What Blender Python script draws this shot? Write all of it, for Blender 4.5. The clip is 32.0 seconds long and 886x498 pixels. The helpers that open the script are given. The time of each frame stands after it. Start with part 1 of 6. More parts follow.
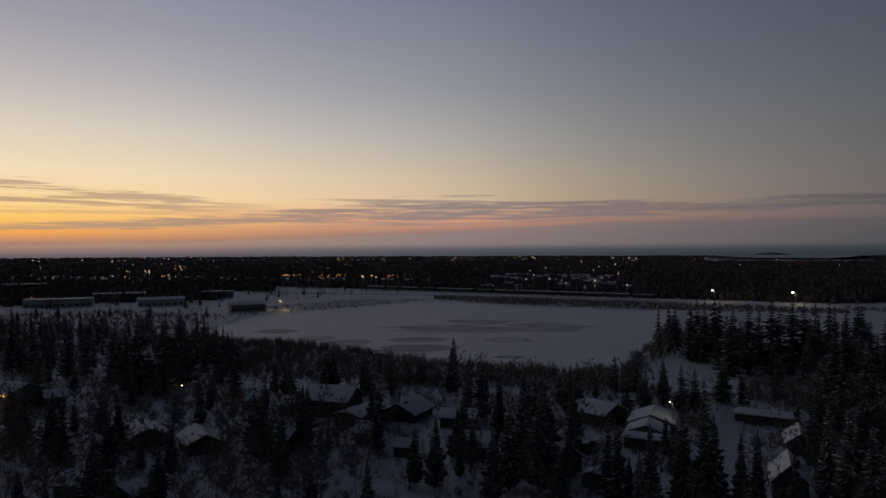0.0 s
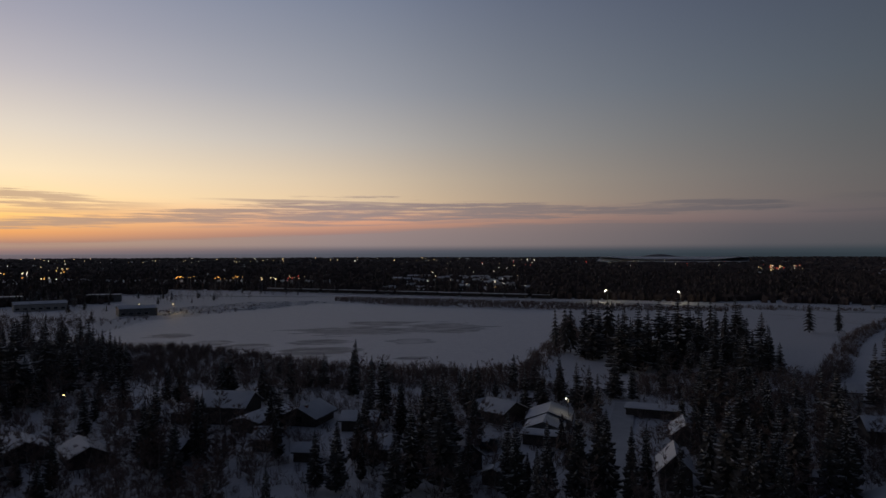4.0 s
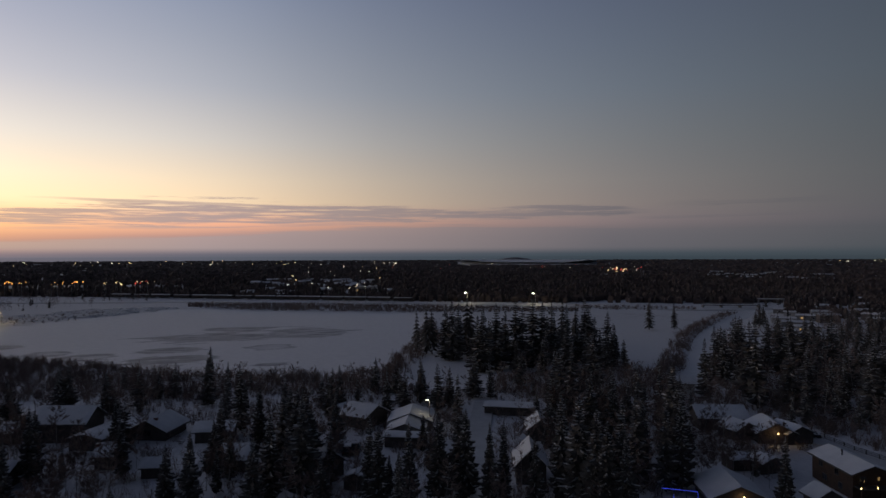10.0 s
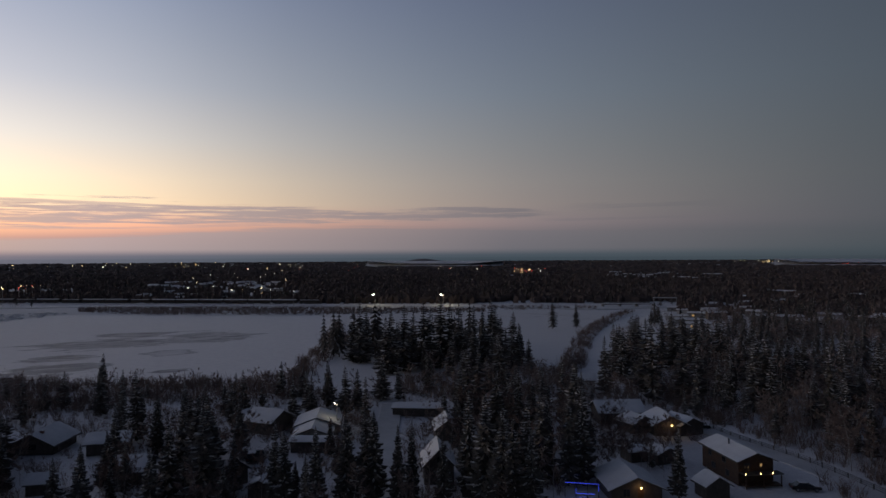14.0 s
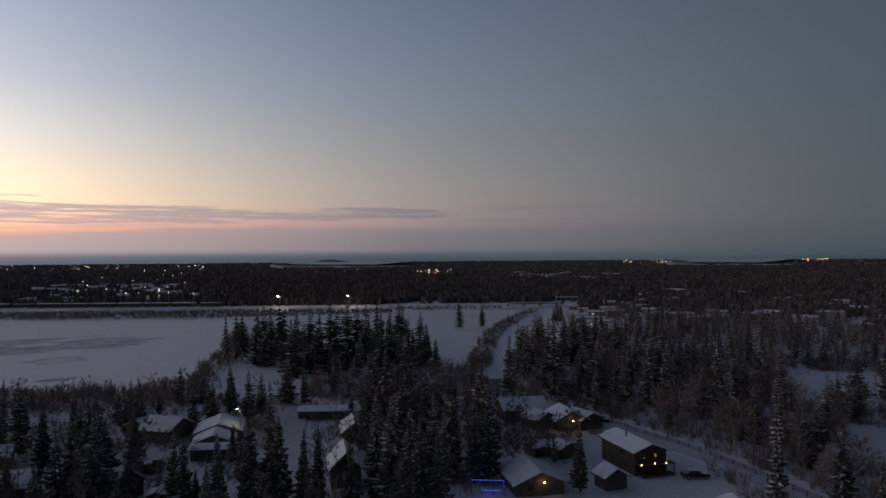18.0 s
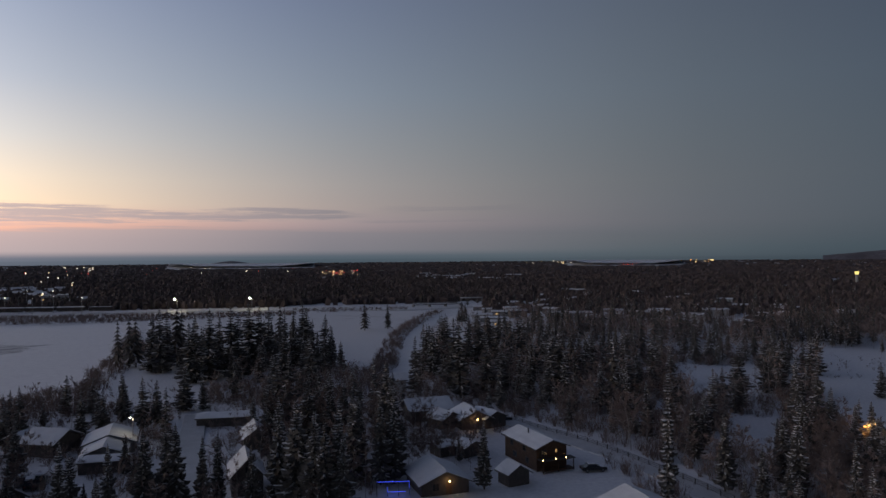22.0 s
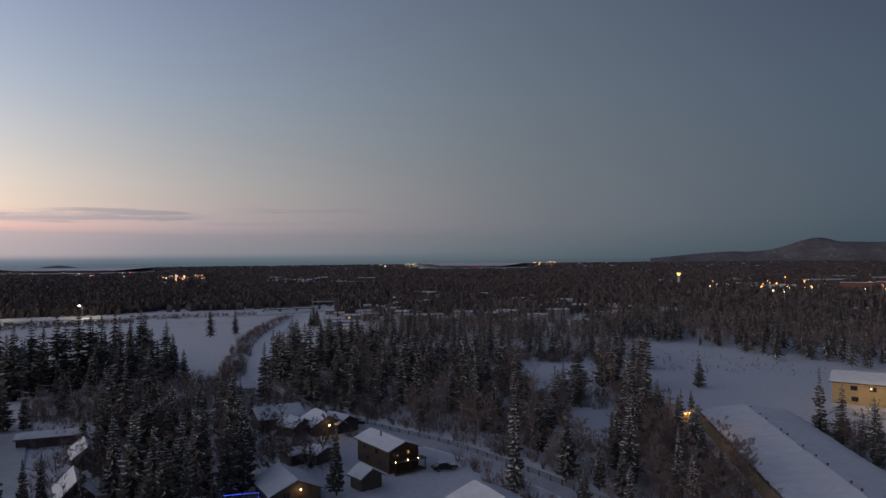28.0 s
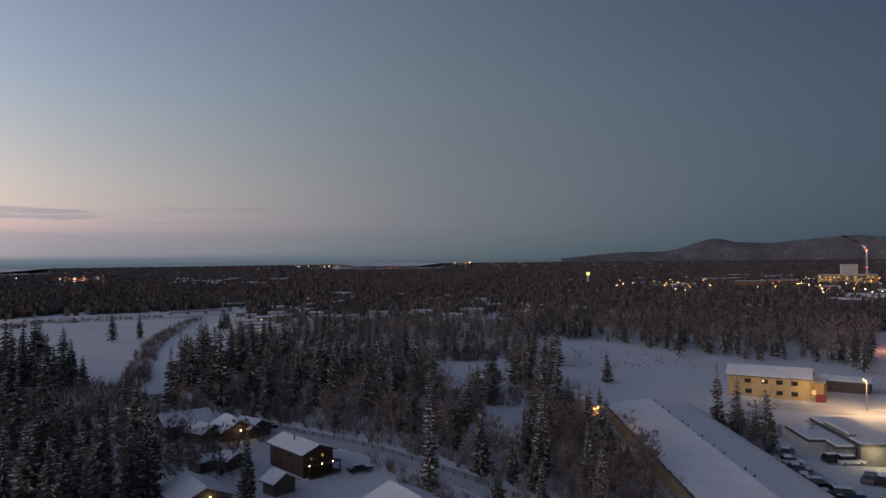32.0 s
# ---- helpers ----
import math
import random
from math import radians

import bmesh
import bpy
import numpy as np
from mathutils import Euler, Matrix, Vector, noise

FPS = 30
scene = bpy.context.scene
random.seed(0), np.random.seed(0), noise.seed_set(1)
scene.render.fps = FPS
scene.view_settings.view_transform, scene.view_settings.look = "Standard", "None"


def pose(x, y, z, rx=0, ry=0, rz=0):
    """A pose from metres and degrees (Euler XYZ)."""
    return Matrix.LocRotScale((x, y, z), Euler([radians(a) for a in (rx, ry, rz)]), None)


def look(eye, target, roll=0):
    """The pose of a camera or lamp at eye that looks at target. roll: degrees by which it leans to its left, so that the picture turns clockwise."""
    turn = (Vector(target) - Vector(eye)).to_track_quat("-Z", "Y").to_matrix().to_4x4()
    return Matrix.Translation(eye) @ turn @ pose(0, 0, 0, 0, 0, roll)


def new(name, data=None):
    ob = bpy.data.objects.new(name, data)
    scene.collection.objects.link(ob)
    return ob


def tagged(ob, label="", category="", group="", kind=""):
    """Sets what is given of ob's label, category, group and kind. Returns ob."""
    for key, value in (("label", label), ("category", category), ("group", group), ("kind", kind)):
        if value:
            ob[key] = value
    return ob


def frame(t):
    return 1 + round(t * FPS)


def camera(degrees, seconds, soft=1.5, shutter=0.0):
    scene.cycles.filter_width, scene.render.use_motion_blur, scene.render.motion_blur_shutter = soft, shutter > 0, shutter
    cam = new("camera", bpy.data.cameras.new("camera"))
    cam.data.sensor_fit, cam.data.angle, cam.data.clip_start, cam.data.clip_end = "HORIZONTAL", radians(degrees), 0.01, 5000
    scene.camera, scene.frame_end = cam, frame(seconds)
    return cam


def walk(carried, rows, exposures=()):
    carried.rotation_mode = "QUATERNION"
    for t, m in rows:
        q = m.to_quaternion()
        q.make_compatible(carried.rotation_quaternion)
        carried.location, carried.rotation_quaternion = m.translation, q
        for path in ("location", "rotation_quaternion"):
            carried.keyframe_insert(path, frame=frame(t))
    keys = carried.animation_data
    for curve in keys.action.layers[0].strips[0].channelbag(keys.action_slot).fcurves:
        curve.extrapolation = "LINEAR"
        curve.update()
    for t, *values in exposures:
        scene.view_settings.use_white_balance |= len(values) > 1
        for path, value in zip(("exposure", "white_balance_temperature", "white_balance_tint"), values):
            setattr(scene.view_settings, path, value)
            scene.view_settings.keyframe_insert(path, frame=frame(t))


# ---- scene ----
# Winter dusk over a frozen pond, cabins and woods, seen from a hovering drone.
EYE = 38.0
cam = camera(64.25, 32.0, soft=1.5)
ROWS = [
    (0, 0.00, 0.29, 0.21),
    (0.5, -1.19, 0.27, 0.14),
    (1, -2.31, 0.28, 0.13),
    (1.5, -3.34, 0.30, 0.15),
    (2, -4.26, 0.33, 0.14),
    (3, -6.09, 0.36, 0.14),
    (6, -11.62, 0.46, 0.18),
    (7, -13.46, 0.51, 0.19),
    (8, -15.32, 0.55, 0.20),
    (9, -17.21, 0.57, 0.17),
    (10, -19.09, 0.61, 0.18),
    (11, -20.94, 0.64, 0.21),
    (12, -22.79, 0.66, 0.21),
    (13, -24.68, 0.67, 0.25),
    (14, -26.55, 0.70, 0.31),
    (17, -32.18, 0.73, 0.38),
    (18, -34.07, 0.72, 0.42),
    (19, -35.96, 0.72, 0.43),
    (20, -37.87, 0.72, 0.48),
    (21, -39.79, 0.76, 0.47),
    (22, -41.71, 0.76, 0.47),
    (23, -43.65, 0.77, 0.46),
    (24, -45.64, 0.81, 0.46),
    (25, -47.65, 0.88, 0.44),
    (28, -53.63, 0.92, 0.62),
    (29, -55.38, 0.91, 0.68),
    (30, -57.12, 0.90, 0.69),
    (31, -58.85, 0.88, 0.70),
    (32, -60.49, 0.87, 0.71),
]
walk(cam, [(t, pose(0, 0, EYE, 90 + pitch, roll, yaw)) for t, yaw, pitch, roll in ROWS],
     exposures=[(0, -1.76), (3, -1.62), (6, -1.43), (9, -1.2), (13, -0.95), (19, -0.60), (25, -0.21), (32, 0.06)])

# ---------------------------------------------------------------- sky
SUN_AZ = 40.0            # degrees to the left of the y axis


def lin(r, g, b):
    def one(c):
        c /= 255.0
        return c / 12.92 if c <= 0.04045 else ((c + 0.055) / 1.055) ** 2.4
    return (one(r), one(g), one(b), 1.0)


class Nodes:
    """Short hand for wiring shader nodes."""

    def __init__(self, tree):
        self.t = tree
        tree.nodes.clear()

    def add(self, kind, **props):
        n = self.t.nodes.new(kind)
        for k, v in props.items():
            setattr(n, k, v)
        return n

    def put(self, socket, v):
        if hasattr(v, "is_output"):
            self.t.links.new(v, socket)
        else:
            socket.default_value = v

    def math(self, op, a, b=0.0, c=0.0, clamp=False):
        n = self.add("ShaderNodeMath", operation=op, use_clamp=clamp)
        for i, v in enumerate((a, b, c)):
            self.put(n.inputs[i], v)
        return n.outputs[0]

    def step(self, v, lo, hi, a=0.0, b=1.0):
        n = self.add("ShaderNodeMapRange", interpolation_type="SMOOTHSTEP")
        for i, x in enumerate((v, lo, hi, a, b)):
            self.put(n.inputs[i], x)
        return n.outputs[0]

    def mix(self, f, a, b, blend="MIX"):
        n = self.add("ShaderNodeMix", data_type="RGBA", blend_type=blend)
        self.put(n.inputs[0], f)
        self.put(n.inputs[6], a)
        self.put(n.inputs[7], b)
        return n.outputs[2]

    def ramp(self, f, stops):
        n = self.add("ShaderNodeValToRGB")
        e = n.color_ramp.elements
        while len(e) < len(stops):
            e.new(0.5)
        for el, (p, c) in zip(e, stops):
            el.position, el.color = p, c
        self.put(n.inputs[0], f)
        return n.outputs[0]

    def noise(self, vec, scale, detail=3.0, rough=0.55, dim="3D"):
        n = self.add("ShaderNodeTexNoise", noise_dimensions=dim)
        if vec is not None:
            self.put(n.inputs["Vector"], vec)
        self.put(n.inputs["Scale"], scale)
        self.put(n.inputs["Detail"], detail)
        self.put(n.inputs["Roughness"], rough)
        return n.outputs[0]


HEIGHTS = (-90, -1, 0, 0.7, 1.6, 2.8, 4.2, 6, 9, 13, 16.5, 20)
# colours of the clear sky at those heights, by angle away from the set sun, and their strength
SKY = (
    (8, 3.38, ((60, 50, 60), (92, 76, 80), (120, 108, 112), (168, 126, 112), (250, 170, 80), (252, 204, 108), (252, 218, 158),
              (244, 222, 184), (222, 208, 190), (186, 178, 180), (160, 156, 168), (142, 142, 158))),
    (40, 3.09, ((55, 50, 60), (74, 74, 84), (80, 83, 93), (98, 94, 104), (158, 124, 118), (230, 166, 130), (226, 198, 162),
               (214, 194, 168), (186, 180, 174), (154, 156, 164), (137, 142, 155), (121, 129, 148))),
    (72, 1.44, ((50, 50, 60), (64, 75, 85), (72, 85, 95), (87, 97, 108), (120, 117, 124), (160, 144, 146), (165, 153, 149),
               (160, 154, 152), (146, 148, 152), (129, 139, 153), (118, 129, 148), (108, 119, 142))),
    (100, 0.82, ((48, 52, 60), (84, 96, 106), (95, 107, 117), (106, 118, 127), (116, 123, 131), (125, 129, 137), (126, 131, 139),
                 (126, 132, 139), (122, 131, 140), (117, 129, 142), (112, 124, 139), (106, 118, 136))),
    (135, 0.78, ((42, 46, 56), (58, 72, 84), (62, 78, 90), (66, 84, 96), (70, 88, 101), (74, 92, 105), (78, 95, 109),
                 (80, 96, 112), (80, 96, 113), (78, 93, 112), (74, 88, 109), (70, 83, 105))),
)
HIGH = ((75, 86, 113, 2.1), (65, 75, 102, 1.68), (55, 66, 93, 1.1), (51, 61, 87, 1.03), (47, 56, 81, 0.94))
world = bpy.data.worlds.new("dusk_sky")
scene.world = world
world.use_nodes = True
N = Nodes(world.node_tree)
sep = N.add("ShaderNodeSeparateXYZ")
coord = N.add("ShaderNodeTexCoord")
N.put(sep.inputs[0], coord.outputs["Generated"])
el = N.math("MULTIPLY", N.math("ARCSINE", sep.outputs[2]), 57.29578)
az = N.math("MULTIPLY", N.math("ARCTAN2", N.math("MULTIPLY", sep.outputs[0], -1.0), sep.outputs[1]), 57.29578)
off = N.math("ABSOLUTE", N.math("WRAP", N.math("SUBTRACT", az, SUN_AZ), 180.0, -180.0))


def height_share(h):
    return 0.5 + 0.5 * math.copysign(math.sqrt(abs(h) / 90.0), h)


pos = N.math("ADD", 0.5, N.math("MULTIPLY", N.math("SIGN", el), N.math("MULTIPLY", 0.5, N.math("SQRT", N.math("DIVIDE", N.math("ABSOLUTE", el), 90.0)))))


def times(c, k):
    return (c[0] * k, c[1] * k, c[2] * k, 1.0)


FALL = ((0, 0.85), (8, 0.83), (20, 0.62), (40, -0.02), (55, -0.7), (72, -1.36), (100, -2.45), (135, -3.45), (180, -3.9))


def strength(angle):
    """How bright the sky is, by the angle away from the set sun."""
    for (a, p), (b, q) in zip(FALL, FALL[1:]):
        if angle <= b:
            t = (angle - a) / (b - a)
            return 2.0 ** (p + (q - p) * t)
    return 2.0 ** FALL[-1][1]


sky = None
for k, (angle, gain, cols) in enumerate(SKY):
    g = 1.0 / strength(angle)
    stops = [(height_share(h), times(lin(*v), gain * g)) for h, v in zip(HEIGHTS, cols)]
    stops += [(height_share(40), times(lin(*HIGH[k][:3]), HIGH[k][3] * g)), (1.0, times(lin(45, 50, 65), g))]
    c = N.ramp(pos, stops)
    if sky is None:
        sky = c
    else:
        sky = N.mix(N.step(off, SKY[k - 1][0] - 6.0, angle + 6.0), sky, c)
level = N.ramp(N.math("DIVIDE", off, 180.0), [(a / 180.0, times((1, 1, 1), strength(a) / 2.1)) for a in range(0, 181, 6)])
level = N.mix(1.0, level, (2.1, 2.1, 2.1, 1.0), "MULTIPLY")
sky = N.mix(1.0, sky, level, "MULTIPLY")


# ---- long streaks of cloud low over the horizon
def by_azimuth(pairs):
    """A number that follows the azimuth, between (azimuth, value) pairs."""
    r = N.ramp(N.math("DIVIDE", N.math("ADD", az, 70.0), 140.0), [((a + 70.0) / 140.0, (v / 6.0, v / 6.0, v / 6.0, 1.0)) for a, v in sorted(pairs)])
    return N.math("MULTIPLY", r, 6.0)


def sky_noise(u, v, w, detail=5.0, rough=0.55):
    xyz = N.add("ShaderNodeCombineXYZ")
    N.put(xyz.inputs[0], N.math("MULTIPLY", az, u))
    N.put(xyz.inputs[1], N.math("MULTIPLY", el, v))
    N.put(xyz.inputs[2], w)
    return N.noise(xyz.outputs[0], 1.0, detail, rough)


streak = sky_noise(0.11, 3.4, 0.0, 8.0, 0.66)
fibre = sky_noise(0.45, 9.0, 3.0, 5.0, 0.65)
sway = N.math("MULTIPLY", N.math("SUBTRACT", sky_noise(0.09, 0.55, 7.0, 3.0), 0.5), 0.45)
ew = N.math("ADD", el, sway)
grain = N.math("ADD", N.math("MULTIPLY", N.math("SUBTRACT", streak, 0.5), 4.2), N.math("MULTIPLY", N.math("SUBTRACT", fibre, 0.5), 1.3))


def cloud_band(centre, half, strength, rag=1.0, soft=0.35):
    """A ragged long cloud round a centre height, as dense as its strength."""
    m = N.math("SUBTRACT", 1.0, N.math("DIVIDE", N.math("ABSOLUTE", N.math("SUBTRACT", ew, by_azimuth(centre))), N.math("MAXIMUM", N.math("MULTIPLY", by_azimuth(half), 1.6), 0.01)))
    m = N.math("ADD", N.math("MINIMUM", m, 0.55), N.math("MULTIPLY", grain, rag))
    return N.math("MULTIPLY", N.step(m, 0.35 - soft, 0.35 + soft), by_azimuth(strength))


bands = [
    cloud_band([(50, 5.2), (32, 4.35), (17, 3.6)], [(50, 0.7), (32, 0.55), (17, 0.3)], [(50, 0.75), (30, 0.8), (20, 0.7), (12, 0.0)], 1.3, 0.4),
    cloud_band([(40, 2.8), (12, 3.3)], [(40, 0.12), (12, 0.12)], [(40, 0.5), (18, 0.4), (12, 0.0)], 0.6),
    cloud_band([(45, 1.5), (32, 1.85), (25, 2.15), (18, 2.6), (10, 3.0), (0, 3.4), (-20, 3.35), (-28, 3.65), (-35, 3.5)],
               [(45, 0.15), (32, 0.15), (20, 0.35), (10, 0.5), (0, 0.75), (-12, 0.55), (-20, 0.38), (-28, 0.42), (-35, 0.14)],
               [(45, 0.8), (0, 0.95), (-33.5, 0.8), (-35.8, 0.0)], 0.75, 0.3),
    cloud_band([(10, 4.25), (-12, 4.0)], [(10, 0.07), (0, 0.12), (-12, 0.06)], [(12, 0.0), (6, 0.8), (-8, 0.8), (-13, 0.0)], 0.25),
    cloud_band([(-37, 4.0), (-48, 4.1)], [(-36, 0.2), (-48, 0.2)], [(-36, 0.0), (-40, 0.45), (-45, 0.4), (-49, 0.0)], 0.7),
    cloud_band([(-35, 3.0), (-46, 3.05)], [(-35, 0.12), (-46, 0.12)], [(-34, 0.0), (-37, 0.45), (-43, 0.35), (-47, 0.0)], 0.6),
    cloud_band([(12, 2.1), (-16, 2.7)], [(12, 0.10), (-16, 0.12)], [(16, 0.0), (8, 0.5), (-12, 0.5), (-18, 0.0)], 0.9),
]
# the even grey deck under them
deck_top = by_azimuth([(45, 0.5), (32, 0.6), (17, 1.0), (0, 1.7), (-13, 2.35), (-21, 2.5), (-35, 2.2), (-55, 1.8)])
depth = N.math("ADD", N.math("SUBTRACT", deck_top, ew), N.math("MULTIPLY", grain, 0.16))
bands.append(N.math("MULTIPLY", N.math("MULTIPLY", N.step(depth, -0.12, 0.22), N.step(el, 0.15, 0.8)),
                    by_azimuth([(45, 0.75), (0, 0.85), (-25, 0.8), (-45, 0.65), (-66, 0.0)])))
dens = bands[0]
for b in bands[1:]:
    dens = N.math("MAXIMUM", dens, b)
veil = N.ramp(N.math("DIVIDE", off, 180.0), [(a / 180.0, times(lin(*c), g)) for a, c, g in (
    (0, (178, 148, 118), 3.6), (15, (172, 142, 120), 3.6), (40, (142, 126, 124), 3.5), (72, (133, 128, 134), 1.45), (100, (118, 124, 130), 0.84), (180, (70, 84, 100), 0.86))])
sky = N.mix(dens, sky, veil)
back = N.add("ShaderNodeBackground")
N.put(back.inputs[0], sky)
N.put(back.inputs[1], 1.0)
outw = N.add("ShaderNodeOutputWorld")
N.put(outw.inputs[0], back.outputs[0])

# the afterglow of the set sun, wide and weak
glow = bpy.data.lights.new("afterglow", "SUN")
glow.energy, glow.angle, glow.color = 0.05, radians(30), (1.0, 0.62, 0.38)
new("afterglow", glow).matrix_world = look((-math.sin(radians(SUN_AZ)) * 100, math.cos(radians(SUN_AZ)) * 100, 9), (0, 0, 0))

# ---------------------------------------------------------------- materials


def surface(name, stops, scale, rough=0.8, bump=0.0, bump_scale=None, metal=0.0, coord="Object", island=0.0, fine=0.25, rand=0.0):
    """A noise coloured surface: stops are (position, colour) over a two scale noise."""
    m = bpy.data.materials.new(name)
    m.use_nodes = True
    n = Nodes(m.node_tree)
    tc = n.add("ShaderNodeTexCoord")
    geo = n.add("ShaderNodeNewGeometry")
    vec = geo.outputs["Position"] if coord == "World" else tc.outputs[coord]
    a = n.noise(vec, scale, 4.0, 0.6)
    b = n.noise(vec, scale * 7.3, 3.0, 0.6)
    f = n.math("ADD", n.math("MULTIPLY", a, 1.0 - fine), n.math("MULTIPLY", b, fine))
    if island:
        f = n.math("ADD", f, n.math("MULTIPLY", n.math("SUBTRACT", geo.outputs["Random Per Island"], 0.5), island))
    if rand:
        info = n.add("ShaderNodeObjectInfo")
        f = n.math("ADD", f, n.math("MULTIPLY", n.math("SUBTRACT", info.outputs["Random"], 0.5), rand))
    col = n.ramp(f, [(p, (*c, 1.0)) for p, c in stops])
    bs = n.add("ShaderNodeBsdfPrincipled")
    n.put(bs.inputs["Base Color"], col)
    n.put(bs.inputs["Roughness"], rough)
    n.put(bs.inputs["Metallic"], metal)
    if bump:
        bp = n.add("ShaderNodeBump")
        n.put(bp.inputs["Strength"], 0.6)
        n.put(bp.inputs["Distance"], bump)
        n.put(bp.inputs["Height"], n.noise(vec, bump_scale or scale * 3, 4.0, 0.6))
        n.put(bs.inputs["Normal"], bp.outputs[0])
    o = n.add("ShaderNodeOutputMaterial")
    n.put(o.inputs[0], bs.outputs[0])
    return m


def lamp_glass(name, colour, strength, sampled=False):
    m = bpy.data.materials.new(name)
    m.use_nodes = True
    n = Nodes(m.node_tree)
    e = n.add("ShaderNodeEmission")
    n.put(e.inputs[0], (*colour, 1.0))
    n.put(e.inputs[1], strength)
    o = n.add("ShaderNodeOutputMaterial")
    n.put(o.inputs[0], e.outputs[0])
    if not sampled:
        m.cycles.emission_sampling = "NONE"
    return m


M_SNOW = surface("snow", [(0.3, (0.70, 0.69, 0.70)), (0.7, (0.82, 0.815, 0.815))], 0.35, 0.7, 0.05, 1.2, coord="World")
M_ROOFSNOW = surface("roof_snow", [(0.3, (0.72, 0.715, 0.72)), (0.7, (0.85, 0.845, 0.845))], 0.5, 0.7, 0.04, 1.5, coord="World")
M_TREESNOW = surface("bough_snow", [(0.3, (0.34, 0.335, 0.34)), (0.7, (0.70, 0.695, 0.70))], 1.6, 0.75, island=0.5)
M_NEEDLE = surface("spruce_needles", [(0.25, (0.050, 0.045, 0.038)), (0.55, (0.100, 0.088, 0.075)), (0.8, (0.22, 0.20, 0.185))], 1.2, 0.85, island=0.25, rand=0.25)
M_BARK = surface("spruce_bark", [(0.3, (0.05, 0.04, 0.033)), (0.7, (0.13, 0.105, 0.09))], 3.0, 0.9, 0.02)
M_BIRCH = surface("birch_bark", [(0.3, (0.16, 0.14, 0.13)), (0.6, (0.42, 0.40, 0.38))], 1.6, 0.85, 0.01)
M_TWIG = surface("frosted_twigs", [(0.3, (0.135, 0.093, 0.078)), (0.7, (0.295, 0.225, 0.197))], 0.6, 0.9, island=0.3, rand=0.3)
M_BRUSH = surface("willow_twigs", [(0.3, (0.13, 0.09, 0.076)), (0.7, (0.28, 0.215, 0.188))], 0.08, 0.9, coord="World", island=0.4)
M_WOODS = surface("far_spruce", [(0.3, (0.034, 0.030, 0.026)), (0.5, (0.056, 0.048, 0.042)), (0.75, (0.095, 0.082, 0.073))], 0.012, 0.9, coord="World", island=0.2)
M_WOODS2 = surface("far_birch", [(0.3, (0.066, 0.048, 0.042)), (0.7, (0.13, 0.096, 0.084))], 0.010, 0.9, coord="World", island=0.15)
M_LOG = surface("log_wall", [(0.3, (0.045, 0.023, 0.013)), (0.7, (0.10, 0.054, 0.03))], 1.5, 0.7, 0.02)
M_DARKWALL = surface("dark_siding", [(0.3, (0.05, 0.042, 0.038)), (0.7, (0.11, 0.092, 0.082))], 1.4, 0.75, 0.01)
M_GREYWALL = surface("grey_siding", [(0.3, (0.16, 0.155, 0.15)), (0.7, (0.28, 0.27, 0.26))], 1.2, 0.7, 0.01)
M_PALEWALL = surface("pale_siding", [(0.3, (0.40, 0.38, 0.36)), (0.7, (0.55, 0.53, 0.50))], 1.2, 0.7, 0.01)
M_YELLOWWALL = surface("yellow_siding", [(0.3, (0.40, 0.28, 0.13)), (0.7, (0.52, 0.38, 0.19))], 0.8, 0.7, 0.01)
M_TRIM = surface("dark_trim", [(0.3, (0.05, 0.045, 0.04)), (0.7, (0.09, 0.08, 0.072))], 2.0, 0.6)
M_WHITETRIM = surface("white_trim", [(0.3, (0.6, 0.6, 0.58)), (0.7, (0.74, 0.73, 0.71))], 2.0, 0.6)
M_STEEL = surface("galvanised_steel", [(0.3, (0.28, 0.28, 0.29)), (0.7, (0.42, 0.42, 0.43))], 2.5, 0.45, metal=0.8)
M_BRICK = surface("chimney_brick", [(0.3, (0.16, 0.07, 0.05)), (0.7, (0.28, 0.13, 0.09))], 4.0, 0.85, 0.01)
M_GLASS = surface("dark_glass", [(0.3, (0.012, 0.014, 0.018)), (0.7, (0.03, 0.033, 0.04))], 0.7, 0.08)
M_TYRE = surface("tyre_rubber", [(0.3, (0.02, 0.02, 0.02)), (0.7, (0.04, 0.04, 0.04))], 6.0, 0.9)
M_CAR = {c: surface("car_paint_" + c, [(0.3, v), (0.7, tuple(x * 1.25 for x in v))], 1.0, 0.3)
         for c, v in (("black", (0.012, 0.012, 0.014)), ("grey", (0.11, 0.115, 0.12)), ("white", (0.6, 0.6, 0.6)),
                      ("red", (0.22, 0.02, 0.018)), ("blue", (0.03, 0.05, 0.10)))}
M_RUST = surface("rail_car_paint", [(0.3, (0.03, 0.026, 0.024)), (0.7, (0.075, 0.06, 0.052))], 0.5, 0.8)
M_ROADSNOW = surface("packed_road_snow", [(0.3, (0.46, 0.455, 0.455)), (0.7, (0.64, 0.635, 0.635))], 0.25, 0.6, 0.02, coord="World")
M_WARM = lamp_glass("warm_window", (1.0, 0.62, 0.25), 0.8)
M_BULB = lamp_glass("warm_bulb", (1.0, 0.66, 0.28), 14.0)
M_WHITEBULB = lamp_glass("cool_bulb", (1.0, 0.95, 0.80), 14.0)
M_AMBER = lamp_glass("sodium_bulb", (1.0, 0.36, 0.07), 9.0)
M_REDBULB = lamp_glass("red_bulb", (1.0, 0.06, 0.05), 5.0)
M_BLUEBULB = lamp_glass("blue_bulb", (0.06, 0.10, 1.0), 1.5)
